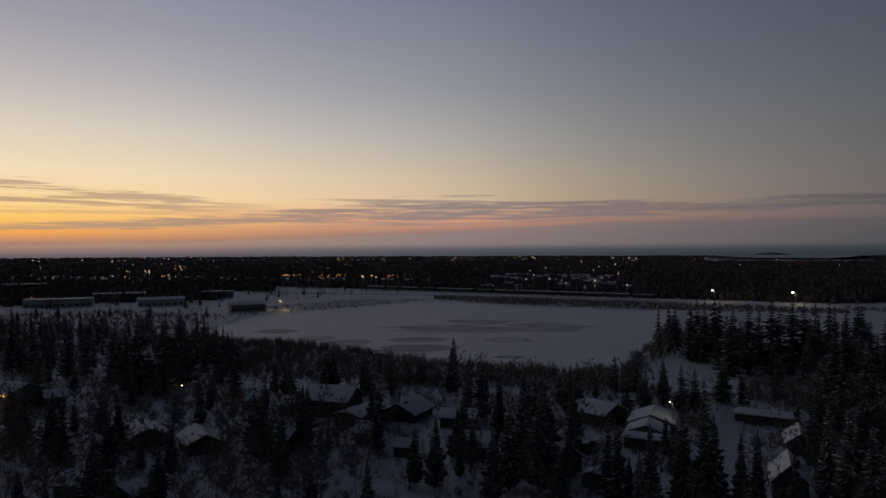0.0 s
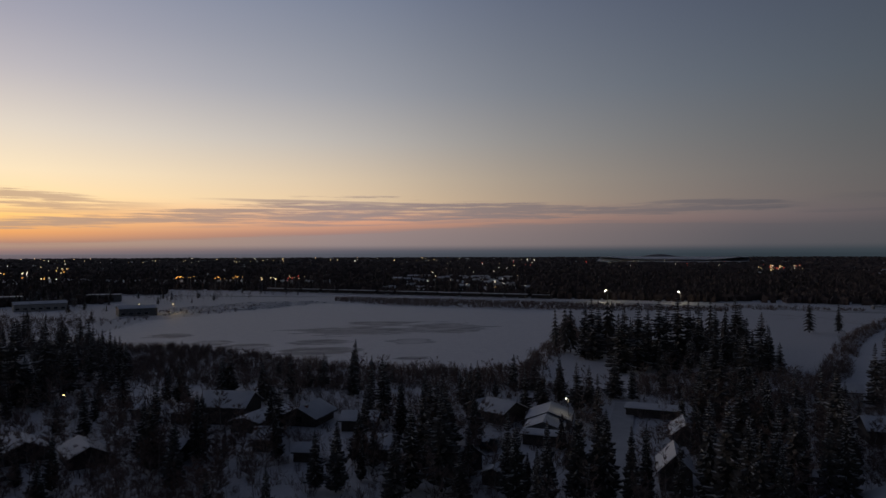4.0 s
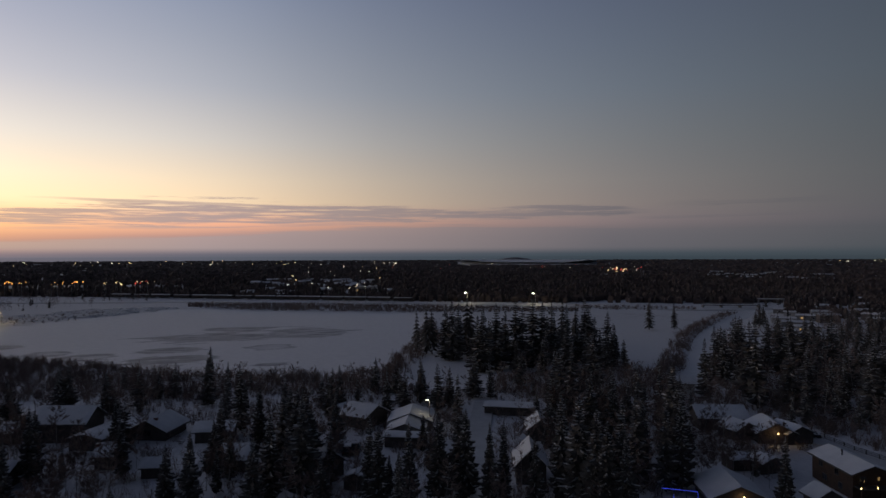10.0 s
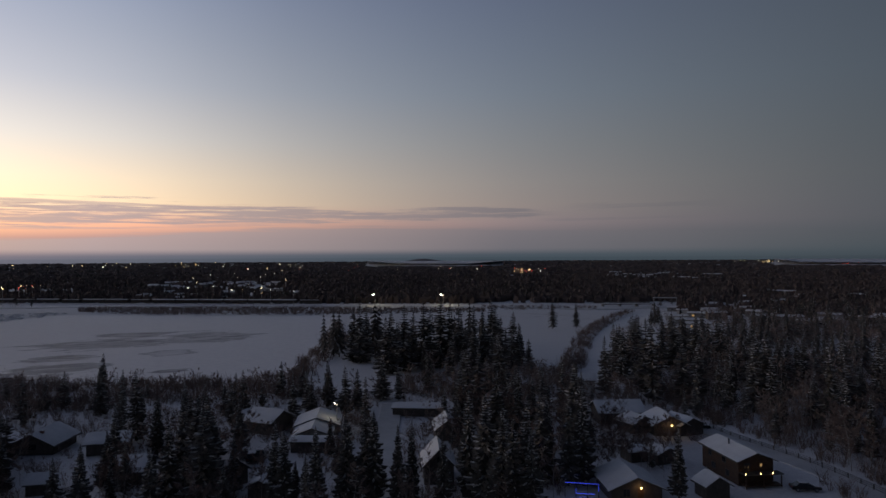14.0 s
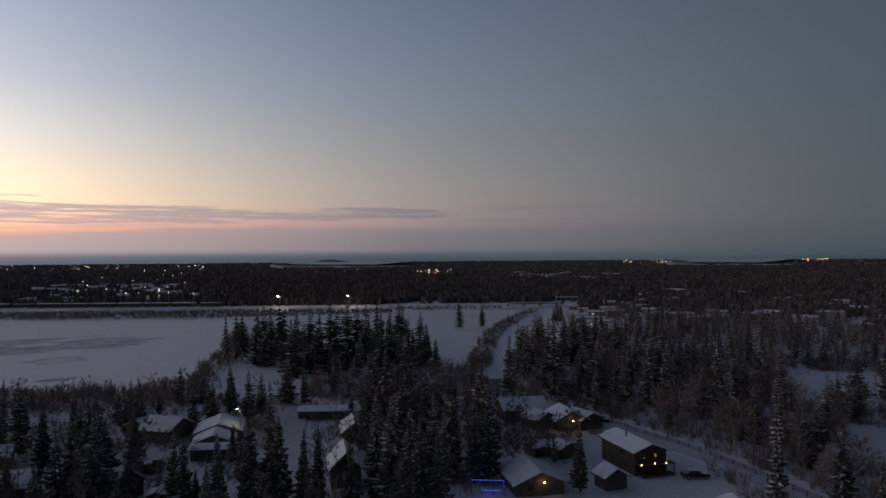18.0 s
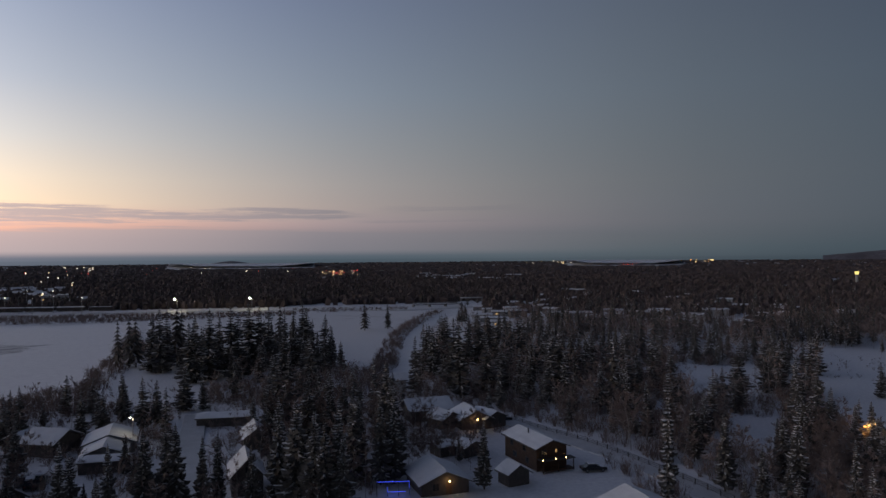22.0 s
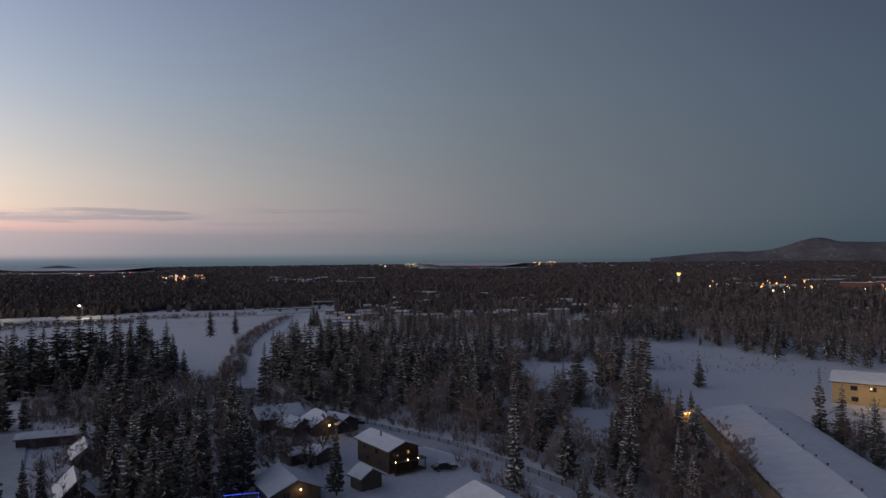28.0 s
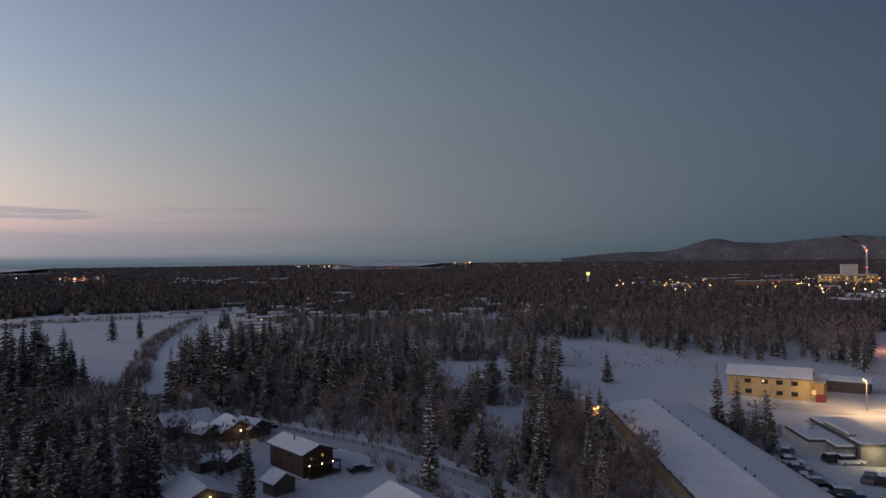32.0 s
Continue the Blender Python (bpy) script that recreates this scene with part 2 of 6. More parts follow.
M_TOWN = {"white": lamp_glass("far_white", (1.0, 0.84, 0.58), 9.0), "warm": lamp_glass("far_warm", (1.0, 0.66, 0.28), 9.5),
          "amber": lamp_glass("far_amber", (1.0, 0.36, 0.07), 11.0), "red": lamp_glass("far_red", (1.0, 0.08, 0.06), 6.0)}

# ---------------------------------------------------------------- mesh helpers


class Geo:
    """Collects faces with material slots, then becomes one mesh."""

    def __init__(self):
        self.v, self.f, self.m = [], [], []

    def face(self, pts, mat=0):
        i = len(self.v)
        self.v += [tuple(p) for p in pts]
        self.f.append(tuple(range(i, i + len(pts))))
        self.m.append(mat)

    def box(self, x0, y0, z0, x1, y1, z1, mat=0, taper=0.0):
        i = len(self.v)
        t = taper
        self.v += [(x0, y0, z0), (x1, y0, z0), (x1, y1, z0), (x0, y1, z0),
                   (x0 + t, y0 + t, z1), (x1 - t, y0 + t, z1), (x1 - t, y1 - t, z1), (x0 + t, y1 - t, z1)]
        for q in ((3, 2, 1, 0), (4, 5, 6, 7), (0, 1, 5, 4), (1, 2, 6, 5), (2, 3, 7, 6), (3, 0, 4, 7)):
            self.f.append(tuple(i + k for k in q))
            self.m.append(mat)

    def prism(self, outline, a, b, axis="x", mat=0):
        """A closed prism: outline of (u, z) pairs, drawn from a to b along the axis."""
        n, i = len(outline), len(self.v)
        for s in (a, b):
            for u, z in outline:
                self.v.append((s, u, z) if axis == "x" else (u, s, z))
        self.f.append(tuple(i + k for k in range(n))[::-1])
        self.f.append(tuple(i + n + k for k in range(n)))
        self.m += [mat, mat]
        for k in range(n):
            q = (k + 1) % n
            self.f.append((i + k, i + q, i + n + q, i + n + k))
            self.m.append(mat)

    def tube(self, p, q, r0, r1, sides=4, mat=0):
        p, q = Vector(p), Vector(q)
        d = (q - p).normalized()
        a = d.orthogonal().normalized()
        b = d.cross(a)
        i = len(self.v)
        for c, r in ((p, r0), (q, r1)):
            for k in range(sides):
                w = 2 * math.pi * k / sides
                self.v.append(tuple(c + a * (r * math.cos(w)) + b * (r * math.sin(w))))
        for k in range(sides):
            n = (k + 1) % sides
            self.f.append((i + k, i + n, i + sides + n, i + sides + k))
            self.m.append(mat)
        self.f.append(tuple(i + sides + k for k in range(sides)))
        self.m.append(mat)

    def mesh(self, name, mats):
        me = bpy.data.meshes.new(name)
        me.from_pydata(self.v, [], self.f)
        for m in mats:
            me.materials.append(m)
        if any(self.m):
            me.polygons.foreach_set("material_index", self.m)
        me.update()
        return me


def part(name, geo, mats, parent=None, label="", m=None):
    """Links a Geo (or a ready mesh) as one mesh object under a thing or part."""
    me = geo if isinstance(geo, bpy.types.Mesh) else geo.mesh(name, mats if isinstance(mats, (list, tuple)) else [mats])
    ob = new(name, me)
    if parent is not None:
        ob.parent = parent
    if m is not None:
        ob.matrix_basis = m
    if label:
        ob["label"] = label
    return ob


def thing(name, label, category, m, group="", kind=""):
    ob = new(name)
    ob.empty_display_size = 0.5
    ob.matrix_basis = m
    return tagged(ob, label, category, group, kind)


def at(x, y, turn=0.0, z=0.0, s=1.0):
    return Matrix.Translation((x, y, z)) @ Matrix.Rotation(radians(turn), 4, "Z") @ Matrix.Scale(s, 4)


def inside(x, y, poly):
    hit, j = False, len(poly) - 1
    for i in range(len(poly)):
        (xi, yi), (xj, yj) = poly[i], poly[j]
        if (yi > y) != (yj > y) and x < (xj - xi) * (y - yi) / (yj - yi) + xi:
            hit = not hit
        j = i
    return hit


def edge_distance(x, y, poly):
    best = 1e9
    for i in range(len(poly)):
        (ax, ay), (bx, by) = poly[i - 1], poly[i]
        dx, dy = bx - ax, by - ay
        t = max(0.0, min(1.0, ((x - ax) * dx + (y - ay) * dy) / (dx * dx + dy * dy)))
        best = min(best, math.hypot(x - ax - t * dx, y - ay - t * dy))
    return best


def line_distance(x, y, line):
    best = 1e9
    for (ax, ay), (bx, by) in zip(line, line[1:]):
        dx, dy = bx - ax, by - ay
        t = max(0.0, min(1.0, ((x - ax) * dx + (y - ay) * dy) / (dx * dx + dy * dy)))
        best = min(best, math.hypot(x - ax - t * dx, y - ay - t * dy))
    return best


def scatter(rng, poly, n):
    xs, ys = [p[0] for p in poly], [p[1] for p in poly]
    out = []
    while len(out) < n:
        x, y = rng.uniform(min(xs), max(xs)), rng.uniform(min(ys), max(ys))
        if inside(x, y, poly):
            out.append((x, y))
    return out


# ---------------------------------------------------------------- ground, pond, creek
POND = [(-119.5, 362.0), (-117.5, 426.1), (-97.8, 462.3), (-72.2, 489.5), (-44.4, 531.7), (-6.1, 571.6), (42.5, 516.7), (94.5, 486.5), (142.2, 453.4),
        (105.9, 341.4), (82.2, 281.0), (59.1, 230.7), (39.1, 226.7), (16.0, 234.0), (-4.9, 246.6), (-31.6, 272.7), (-63.8, 301.1), (-89.8, 307.7)]
CREEK = [(124.2, 162.0), (158.3, 197.0), (180.9, 223.0), (210.5, 258.2), (243.6, 292.2), (289.9, 333.8), (333.9, 366.6), (360.2, 375.9)]
FIELD = [(251.7, 417.3), (307.6, 387.8), (238.9, 306.0), (195.3, 257.4), (169.4, 223.3), (146.5, 200.2), (134.4, 199.4), (154.7, 245.6)]
YARD = [(295.9, 110.4), (272.5, 37.2), (276.8, -32.1), (137.3, -29.1), (97.6, 8.1), (141.5, 30.5), (176.7, 54.8), (203.9, 73.6)]


def rise(x, y):
    """The lie of the land far out."""
    r = math.hypot(x, y)
    t = max(0.0, min(1.0, (r - 2600.0) / 2200.0))
    return 11.0 * t * t * (3 - 2 * t) * (0.9 + 0.2 * noise.noise((x / 900, y / 900, 3.0)))


def ground_z(x, y):
    r = math.hypot(x, y)
    z = 0.35 * noise.noise((x / 23, y / 23, 0.0)) + 0.12 * noise.noise((x / 6, y / 6, 1.0)) if r < 900 else 0.0
    z += rise(x, y)
    if r < 620:
        if -140 < x < 170 and 200 < y < 560:
            d = edge_distance(x, y, POND)
            d = d if inside(x, y, POND) else -d
            d += 4.0 * noise.noise((x / 14, y / 14, 5.0)) + 2.0 * noise.noise((x / 5, y / 5, 6.0))
            z -= 1.5 * max(0.0, min(1.0, d / 5.0 + 0.5))
        if x > 90 and y > 120:
            z -= 1.2 * max(0.0, min(1.0, (9.0 - line_distance(x, y, CREEK)) / 4.0))
    return z


def polar_sheet(name, mat, r0, r1, a0, a1, nr, na, height):
    """One sheet of ground, its cells growing with distance."""
    verts, faces = [], []
    for i in range(nr + 1):
        r = r0 * (r1 / r0) ** (i / nr)
        for k in range(na + 1):
            a = radians(a0 + (a1 - a0) * k / na)
            x, y = -math.sin(a) * r, math.cos(a) * r
            verts.append((x, y, height(x, y)))
    for i in range(nr):
        for k in range(na):
            p = i * (na + 1) + k
            faces.append((p, p + na + 1, p + na + 2, p + 1))
    me = bpy.data.meshes.new(name)
    me.from_pydata(verts, [], faces)
    me.materials.append(mat)
    me.polygons.foreach_set("use_smooth", [True] * len(faces))
    me.update()
    return new(name, me)


def ground_material():
    """Snow with litter, grass and trodden hollows showing through in places."""
    m = bpy.data.materials.new("snowy_ground")
    m.use_nodes = True
    n = Nodes(m.node_tree)
    geo = n.add("ShaderNodeNewGeometry")
    p = geo.outputs["Position"]
    a = n.noise(p, 0.012, 4.0, 0.6)
    b = n.noise(p, 0.12, 5.0, 0.62)
    c = n.noise(p, 1.1, 4.0, 0.6)
    snow = n.ramp(c, [(0.3, (0.66, 0.65, 0.66, 1)), (0.7, (0.80, 0.795, 0.795, 1))])
    litter = n.ramp(b, [(0.35, (0.16, 0.13, 0.115, 1)), (0.7, (0.42, 0.39, 0.38, 1))])
    k = n.math("ADD", n.math("MULTIPLY", a, 0.6), n.math("MULTIPLY", b, 0.4))
    col = n.mix(n.step(k, 0.56, 0.68, 0.0, 0.55), snow, litter)
    bs = n.add("ShaderNodeBsdfPrincipled")
    n.put(bs.inputs["Base Color"], col)
    n.put(bs.inputs["Roughness"], 0.75)
    bp = n.add("ShaderNodeBump")
    n.put(bp.inputs["Strength"], 0.7)
    n.put(bp.inputs["Distance"], 0.35)
    n.put(bp.inputs["Height"], n.noise(p, 0.3, 6.0, 0.68))
    n.put(bs.inputs["Normal"], bp.outputs[0])
    o = n.add("ShaderNodeOutputMaterial")
    n.put(o.inputs[0], bs.outputs[0])
    return m


# bare places on the ice: middle, half length, half width, heading, how hollow
PATCHES = (
    (4.1, 359.6, 31.3, 20.9, -0.6, 0.35),
    (53.2, 367.2, 21.5, 27.0, -8.2, 0.55),
    (29.0, 312.1, 9.6, 10.0, -5.3, 0.7),
    (-81.7, 351.3, 10.5, 12.0, 13.1, 0.5),
    (-57.0, 320.8, 8.1, 10.1, 10.1, 0.6),
    (-41.3, 304.3, 11.6, 10.9, 7.7, 0.5),
    (24.3, 261.7, 7.7, 4.2, -5.3, 0.4),
    (-18.0, 267.6, 11.9, 5.7, 3.8, 0.4),
    (-10.6, 313.6, 14.1, 9.8, 1.9, 0.5),
    (-11.8, 285.6, 17.1, 14.6, 2.4, 0.2),
    (22.8, 395.9, 18.2, 12.8, -3.3, 0.4),
    (-43.1, 275.0, 18.0, 7.4, 8.9, 0.2),
)


def ice_material():
    """Wind-packed snow on ice, with long bare patches of darker ice and thin cracks."""
    m = bpy.data.materials.new("pond_ice")
    m.use_nodes = True
    n = Nodes(m.node_tree)
    geo = n.add("ShaderNodeNewGeometry")
    mp = n.add("ShaderNodeMapping")
    n.put(mp.inputs[0], geo.outputs["Position"])
    n.put(mp.inputs["Rotation"], (0, 0, radians(10)))
    n.put(mp.inputs["Scale"], (0.4, 1.1, 1.0))
    wob = n.math("MULTIPLY", n.math("SUBTRACT", n.noise(mp.outputs[0], 0.10, 7.0, 0.72), 0.5), 2.6)
    lace = n.noise(mp.outputs[0], 0.16, 5.0, 0.62)
    bare = None
    for cx, cy, rx, ry, turn, hollow in PATCHES:
        away = n.add("ShaderNodeVectorMath", operation="SUBTRACT")
        n.put(away.inputs[0], geo.outputs["Position"])
        n.put(away.inputs[1], (cx, cy, 0.0))
        spot = n.add("ShaderNodeMapping", vector_type="POINT")
        n.put(spot.inputs[0], away.outputs[0])
        n.put(spot.inputs["Rotation"], (0, 0, radians(-turn)))
        n.put(spot.inputs["Scale"], (1.0, 1.0, 0.0))
        shrink = n.add("ShaderNodeVectorMath", operation="DIVIDE")
        n.put(shrink.inputs[0], spot.outputs[0])
        n.put(shrink.inputs[1], (rx, ry, 1.0))
        dist = n.add("ShaderNodeVectorMath", operation="LENGTH")
        n.put(dist.inputs[0], shrink.outputs[0])
        d = n.math("ADD", dist.outputs["Value"], wob)
        rim = n.step(n.math("ABSOLUTE", n.math("SUBTRACT", d, 0.82)), 0.06, 0.17, 0.7, 0.0)
        core = n.math("MULTIPLY", n.step(d, 0.75, 0.95, 1.0, 0.0), n.math("ADD", 1.0 - hollow, n.math("MULTIPLY", n.step(lace, 0.5, 0.56), 0.5)))
        one = n.math("MAXIMUM", rim, core, clamp=True)
        bare = one if bare is None else n.math("MAXIMUM", bare, one)
    bare = n.math("MULTIPLY", bare, n.step(lace, 0.30, 0.44, 0.35, 1.0))
    fine = n.noise(geo.outputs["Position"], 0.5, 4.0, 0.6)
    snow = n.ramp(fine, [(0.3, (0.76, 0.75, 0.77, 1)), (0.7, (0.86, 0.85, 0.86, 1))])
    ice = n.ramp(fine, [(0.3, (0.20, 0.20, 0.22, 1)), (0.7, (0.32, 0.32, 0.34, 1))])
    bs = n.add("ShaderNodeBsdfPrincipled")
    n.put(bs.inputs["Base Color"], n.mix(bare, snow, ice))
    n.put(bs.inputs["Roughness"], 0.6)
    n.put(bs.inputs["Specular IOR Level"], 0.22)
    o = n.add("ShaderNodeOutputMaterial")
    n.put(o.inputs[0], bs.outputs[0])
    return m


ground = polar_sheet("ground", ground_material(), 40.0, 4950.0, -180.0, 180.0, 140, 560, ground_z)
tagged(ground, "rolling snow-covered ground with litter showing through", "ground", kind="structure")
inner = Geo()
inner.face([(-math.sin(radians(a)) * 41.0, math.cos(radians(a)) * 41.0, -0.4) for a in range(0, 360, 10)])
part("ground_under_drone", inner, M_SNOW)["kind"] = "structure"
ice = Geo()
xs, ys = [p[0] for p in POND], [p[1] for p in POND]
ice.face([(min(xs) - 8, min(ys) - 8, -0.75), (max(xs) + 8, min(ys) - 8, -0.75), (max(xs) + 8, max(ys) + 8, -0.75), (min(xs) - 8, max(ys) + 8, -0.75)])
tagged(part("pond_ice", ice, ice_material()), "frozen pond with pale snow and darker bare patches", "ice", kind="structure")


def ribbon(name, mat, line, width, z, label, category, kind="structure", height=0.06):
    """A strip laid along a line, smoothed between its points."""
    pts = []
    for i in range(len(line) - 1):
        p0, p1, p2, p3 = line[max(0, i - 1)], line[i], line[i + 1], line[min(len(line) - 1, i + 2)]
        for k in range(8):
            t = k / 8
            pts.append(tuple(0.5 * (2 * b + (c - a) * t + (2 * a - 5 * b + 4 * c - d) * t * t + (3 * b - a - 3 * c + d) * t ** 3)
                             for a, b, c, d in zip(p0, p1, p2, p3)))
    pts.append(line[-1])
    g = Geo()
    prev = None
    for i, (x, y) in enumerate(pts):
        a, b = pts[max(0, i - 1)], pts[min(len(pts) - 1, i + 1)]
        d = Vector((b[0] - a[0], b[1] - a[1])).normalized()
        nx, ny = -d.y, d.x
        w = width / 2 * (1 + 0.06 * noise.noise((x / 8, y / 8, 2.0)))
        row = [(x + nx * s, y + ny * s, zz) for s, zz in ((-w - 0.3, z - 0.5), (-w, z + height), (w, z + height), (w + 0.3, z - 0.5))]
        if prev:
            for k in range(3):
                g.face([prev[k], row[k], row[k + 1], prev[k + 1]])
        prev = row
    return tagged(part(name, g, mat), label, category, kind=kind)


ribbon("creek_ice", M_SNOW, CREEK, 8.0, -1.05, "winding snow-covered frozen creek", "creek")

# ---------------------------------------------------------------- trees


def spruce_meshes(seed, height, spread, detail, snowy):
    """Trunk, needle boughs and the snow lying on them, for a spruce of that height."""
    rng = random.Random(seed)
    trunk, crown = Geo(), Geo()
    lean = (rng.uniform(-0.02, 0.02), rng.uniform(-0.02, 0.02))

    def stem(z):
        return (lean[0] * z, lean[1] * z)
    steps = 5
    for i in range(steps):
        z0, z1 = height * i / steps, height * (i + 1) / steps
        r0, r1 = (0.012 * height * (1 - z0 / height) + 0.015), (0.012 * height * (1 - z1 / height) + 0.012)
        trunk.tube((*stem(z0), z0 - (0.6 if i == 0 else 0)), (*stem(z1), z1), r0, r1, 6)
    base = height * rng.uniform(0.05, 0.13)
    gap = (0.50 if detail > 1 else 0.72 if detail == 1 else 1.35) * height / 15.0
    z, whorl = base, 0
    lobes = [rng.uniform(0.75, 1.2) for _ in range(7)]
    while z < height * 0.985:
        f = (z - base) / (height - base)
        reach = 0.86 * spread * min(1.0, (1 - f) / 0.78) ** 0.88 * (0.86 + 0.42 * noise.noise((f * 8, seed, 0))) + 0.12
        if f < 0.12:
            reach *= 0.65 + 0.35 * f / 0.12
        count = max(3, int((7 if detail > 1 else 6 if detail == 1 else 5) * (0.6 + 0.4 * (1 - f)) * (1.0 + (0.18 * max(0.0, reach - 1.2) if detail > 0 else 0.0)) + rng.random()))
        for k in range(count):
            if rng.random() < 0.07:
                continue
            a = 2 * math.pi * (k + 0.5 * (whorl % 2)) / count + rng.uniform(-0.3, 0.3)
            ln = reach * rng.uniform(0.68, 1.16) * lobes[int(a * 1.1) % 7]
            droop = rng.uniform(0.28, 0.55) * (1.0 if f < 0.75 else 0.2)
            dx, dy = math.cos(a), math.sin(a)
            sx, sy = -dy, dx
            cx, cy = stem(z)
            segs = 3 if detail > 1 else 2 if detail == 1 else 1
            ridge, left, right = [], [], []
            for s in range(segs + 1):
                t = s / segs
                rr = ln * t
                zz = z - droop * ln * (t ** 0.8) + 0.16 * ln * t ** 3
                w = (0.16 + 0.30 * math.sin(math.pi * min(1.0, t * (0.9 if segs > 1 else 0.55) + 0.08))) * ln * 0.62 * rng.uniform(0.65, 1.3)
                w = min(w, 0.42)
                if s == segs:
                    w *= 0.25 if segs > 1 else 0.5
                hang = w * rng.uniform(0.5, 1.05) + 0.05
                x, y = cx + dx * rr, cy + dy * rr
                ridge.append((x, y, zz))
                left.append((x + sx * w, y + sy * w, zz - hang))
                right.append((x - sx * w, y - sy * w, zz - hang))
            for s in range(segs):
                crown.face([ridge[s], ridge[s + 1], left[s + 1], left[s]])
                crown.face([ridge[s], right[s], right[s + 1], ridge[s + 1]])
                if detail > 0:
                    # hanging sprays fray the edge of the bough
                    for side in (left, right):
                        p, q = Vector(side[s]), Vector(side[s + 1])
                        o = (p - Vector(ridge[s])) * rng.uniform(0.2, 0.55)
                        tip = p.lerp(q, rng.uniform(0.2, 0.8)) + Vector((o.x, o.y, -rng.uniform(0.10, 0.34) * (1.3 - f)))
                        crown.face([p, tip, q])
            crown.face([ridge[-1], left[-1], (ridge[-1][0] + dx * 0.16 * ln, ridge[-1][1] + dy * 0.16 * ln, ridge[-1][2] - 0.05 * ln), right[-1]])
            if rng.random() < snowy * (0.95 + 0.4 * f):
                # a pillow of snow rides on the bough
                s0 = rng.randint(0, max(0, segs - 2))
                up = 0.035 + 0.05 * rng.random()
                for s in range(s0, min(segs, s0 + rng.randint(1, segs))):
                    a0, a1 = Vector(ridge[s]), Vector(ridge[s + 1])
                    k0 = rng.uniform(0.12, 0.5)
                    k1 = rng.uniform(0.12, 0.5)
                    u = Vector((0, 0, up))
                    l0, l1 = a0.lerp(Vector(left[s]), k0) + u * 0.5, a1.lerp(Vector(left[s + 1]), k1) + u * 0.5
                    r0, r1 = a0.lerp(Vector(right[s]), k0) + u * 0.5, a1.lerp(Vector(right[s + 1]), k1) + u * 0.5
                    crown.face([a0 + u * 2, a1 + u * 2, l1, l0], 1)
                    crown.face([a0 + u * 2, r0, r1, a1 + u * 2], 1)
        z += gap * rng.uniform(0.75, 1.2) * (1.0 - 0.45 * f)
        whorl += 1
    crown.tube((*stem(height * 0.96), height * 0.96), (*stem(height), height * 1.01), 0.10, 0.02, 4)
    return trunk.mesh("trunk", [M_BARK]), crown.mesh("crown", [M_NEEDLE, M_TREESNOW])


def skirt_spruce(seed, height, spread, snowy):
    """A spruce for the middle distance: ragged drooping skirts of boughs."""
    rng = random.Random(seed)
    trunk, crown = Geo(), Geo()
    trunk.tube((0, 0, -0.6), (0, 0, height), 0.012 * height, 0.02, 4)
    z, n = height * rng.uniform(0.10, 0.16), 11
    for i in range(n):
        f = i / (n - 1)
        zt = height * (0.13 + 0.87 * f ** 0.92)
        reach = 0.86 * spread * min(1.0, (1 - f) / 0.8) ** 0.85 * rng.uniform(0.75, 1.15) + 0.12
        if i == 0:
            reach *= 0.75
        k = 6 if f < 0.6 else 4
        ring, t0 = [], rng.uniform(0, 6.28)
        for s in range(2 * k):
            q = t0 + math.pi * s / k + rng.uniform(-.12, .12)
            r = reach * (rng.uniform(0.8, 1.25) if s % 2 == 0 else rng.uniform(0.35, 0.6))
            drop = (0.50 if s % 2 == 0 else 0.22) * r + 0.35 * rng.random()
            ring.append(Vector((math.cos(q) * r, math.sin(q) * r, zt - drop)))
        top = Vector((0, 0, zt + 0.4 + 0.05 * height * (1 - f)))
        for s in range(2 * k):
            a, b = ring[s], ring[(s + 1) % (2 * k)]
            crown.face([top, a, b])
            if s % 2 == 0 and rng.random() < snowy:
                u = Vector((0, 0, 0.07))
                m, e = top.lerp(a, rng.uniform(0.35, 0.6)), top.lerp(a, rng.uniform(0.8, 0.98))
                w = Vector((-a.y, a.x, 0)).normalized() * reach * rng.uniform(0.07, 0.16)
                crown.face([m + u, e - w + u * 0.4, e + w + u * 0.4], 1)
    return trunk.mesh("trunk", [M_BARK]), crown.mesh("crown", [M_NEEDLE, M_TREESNOW])


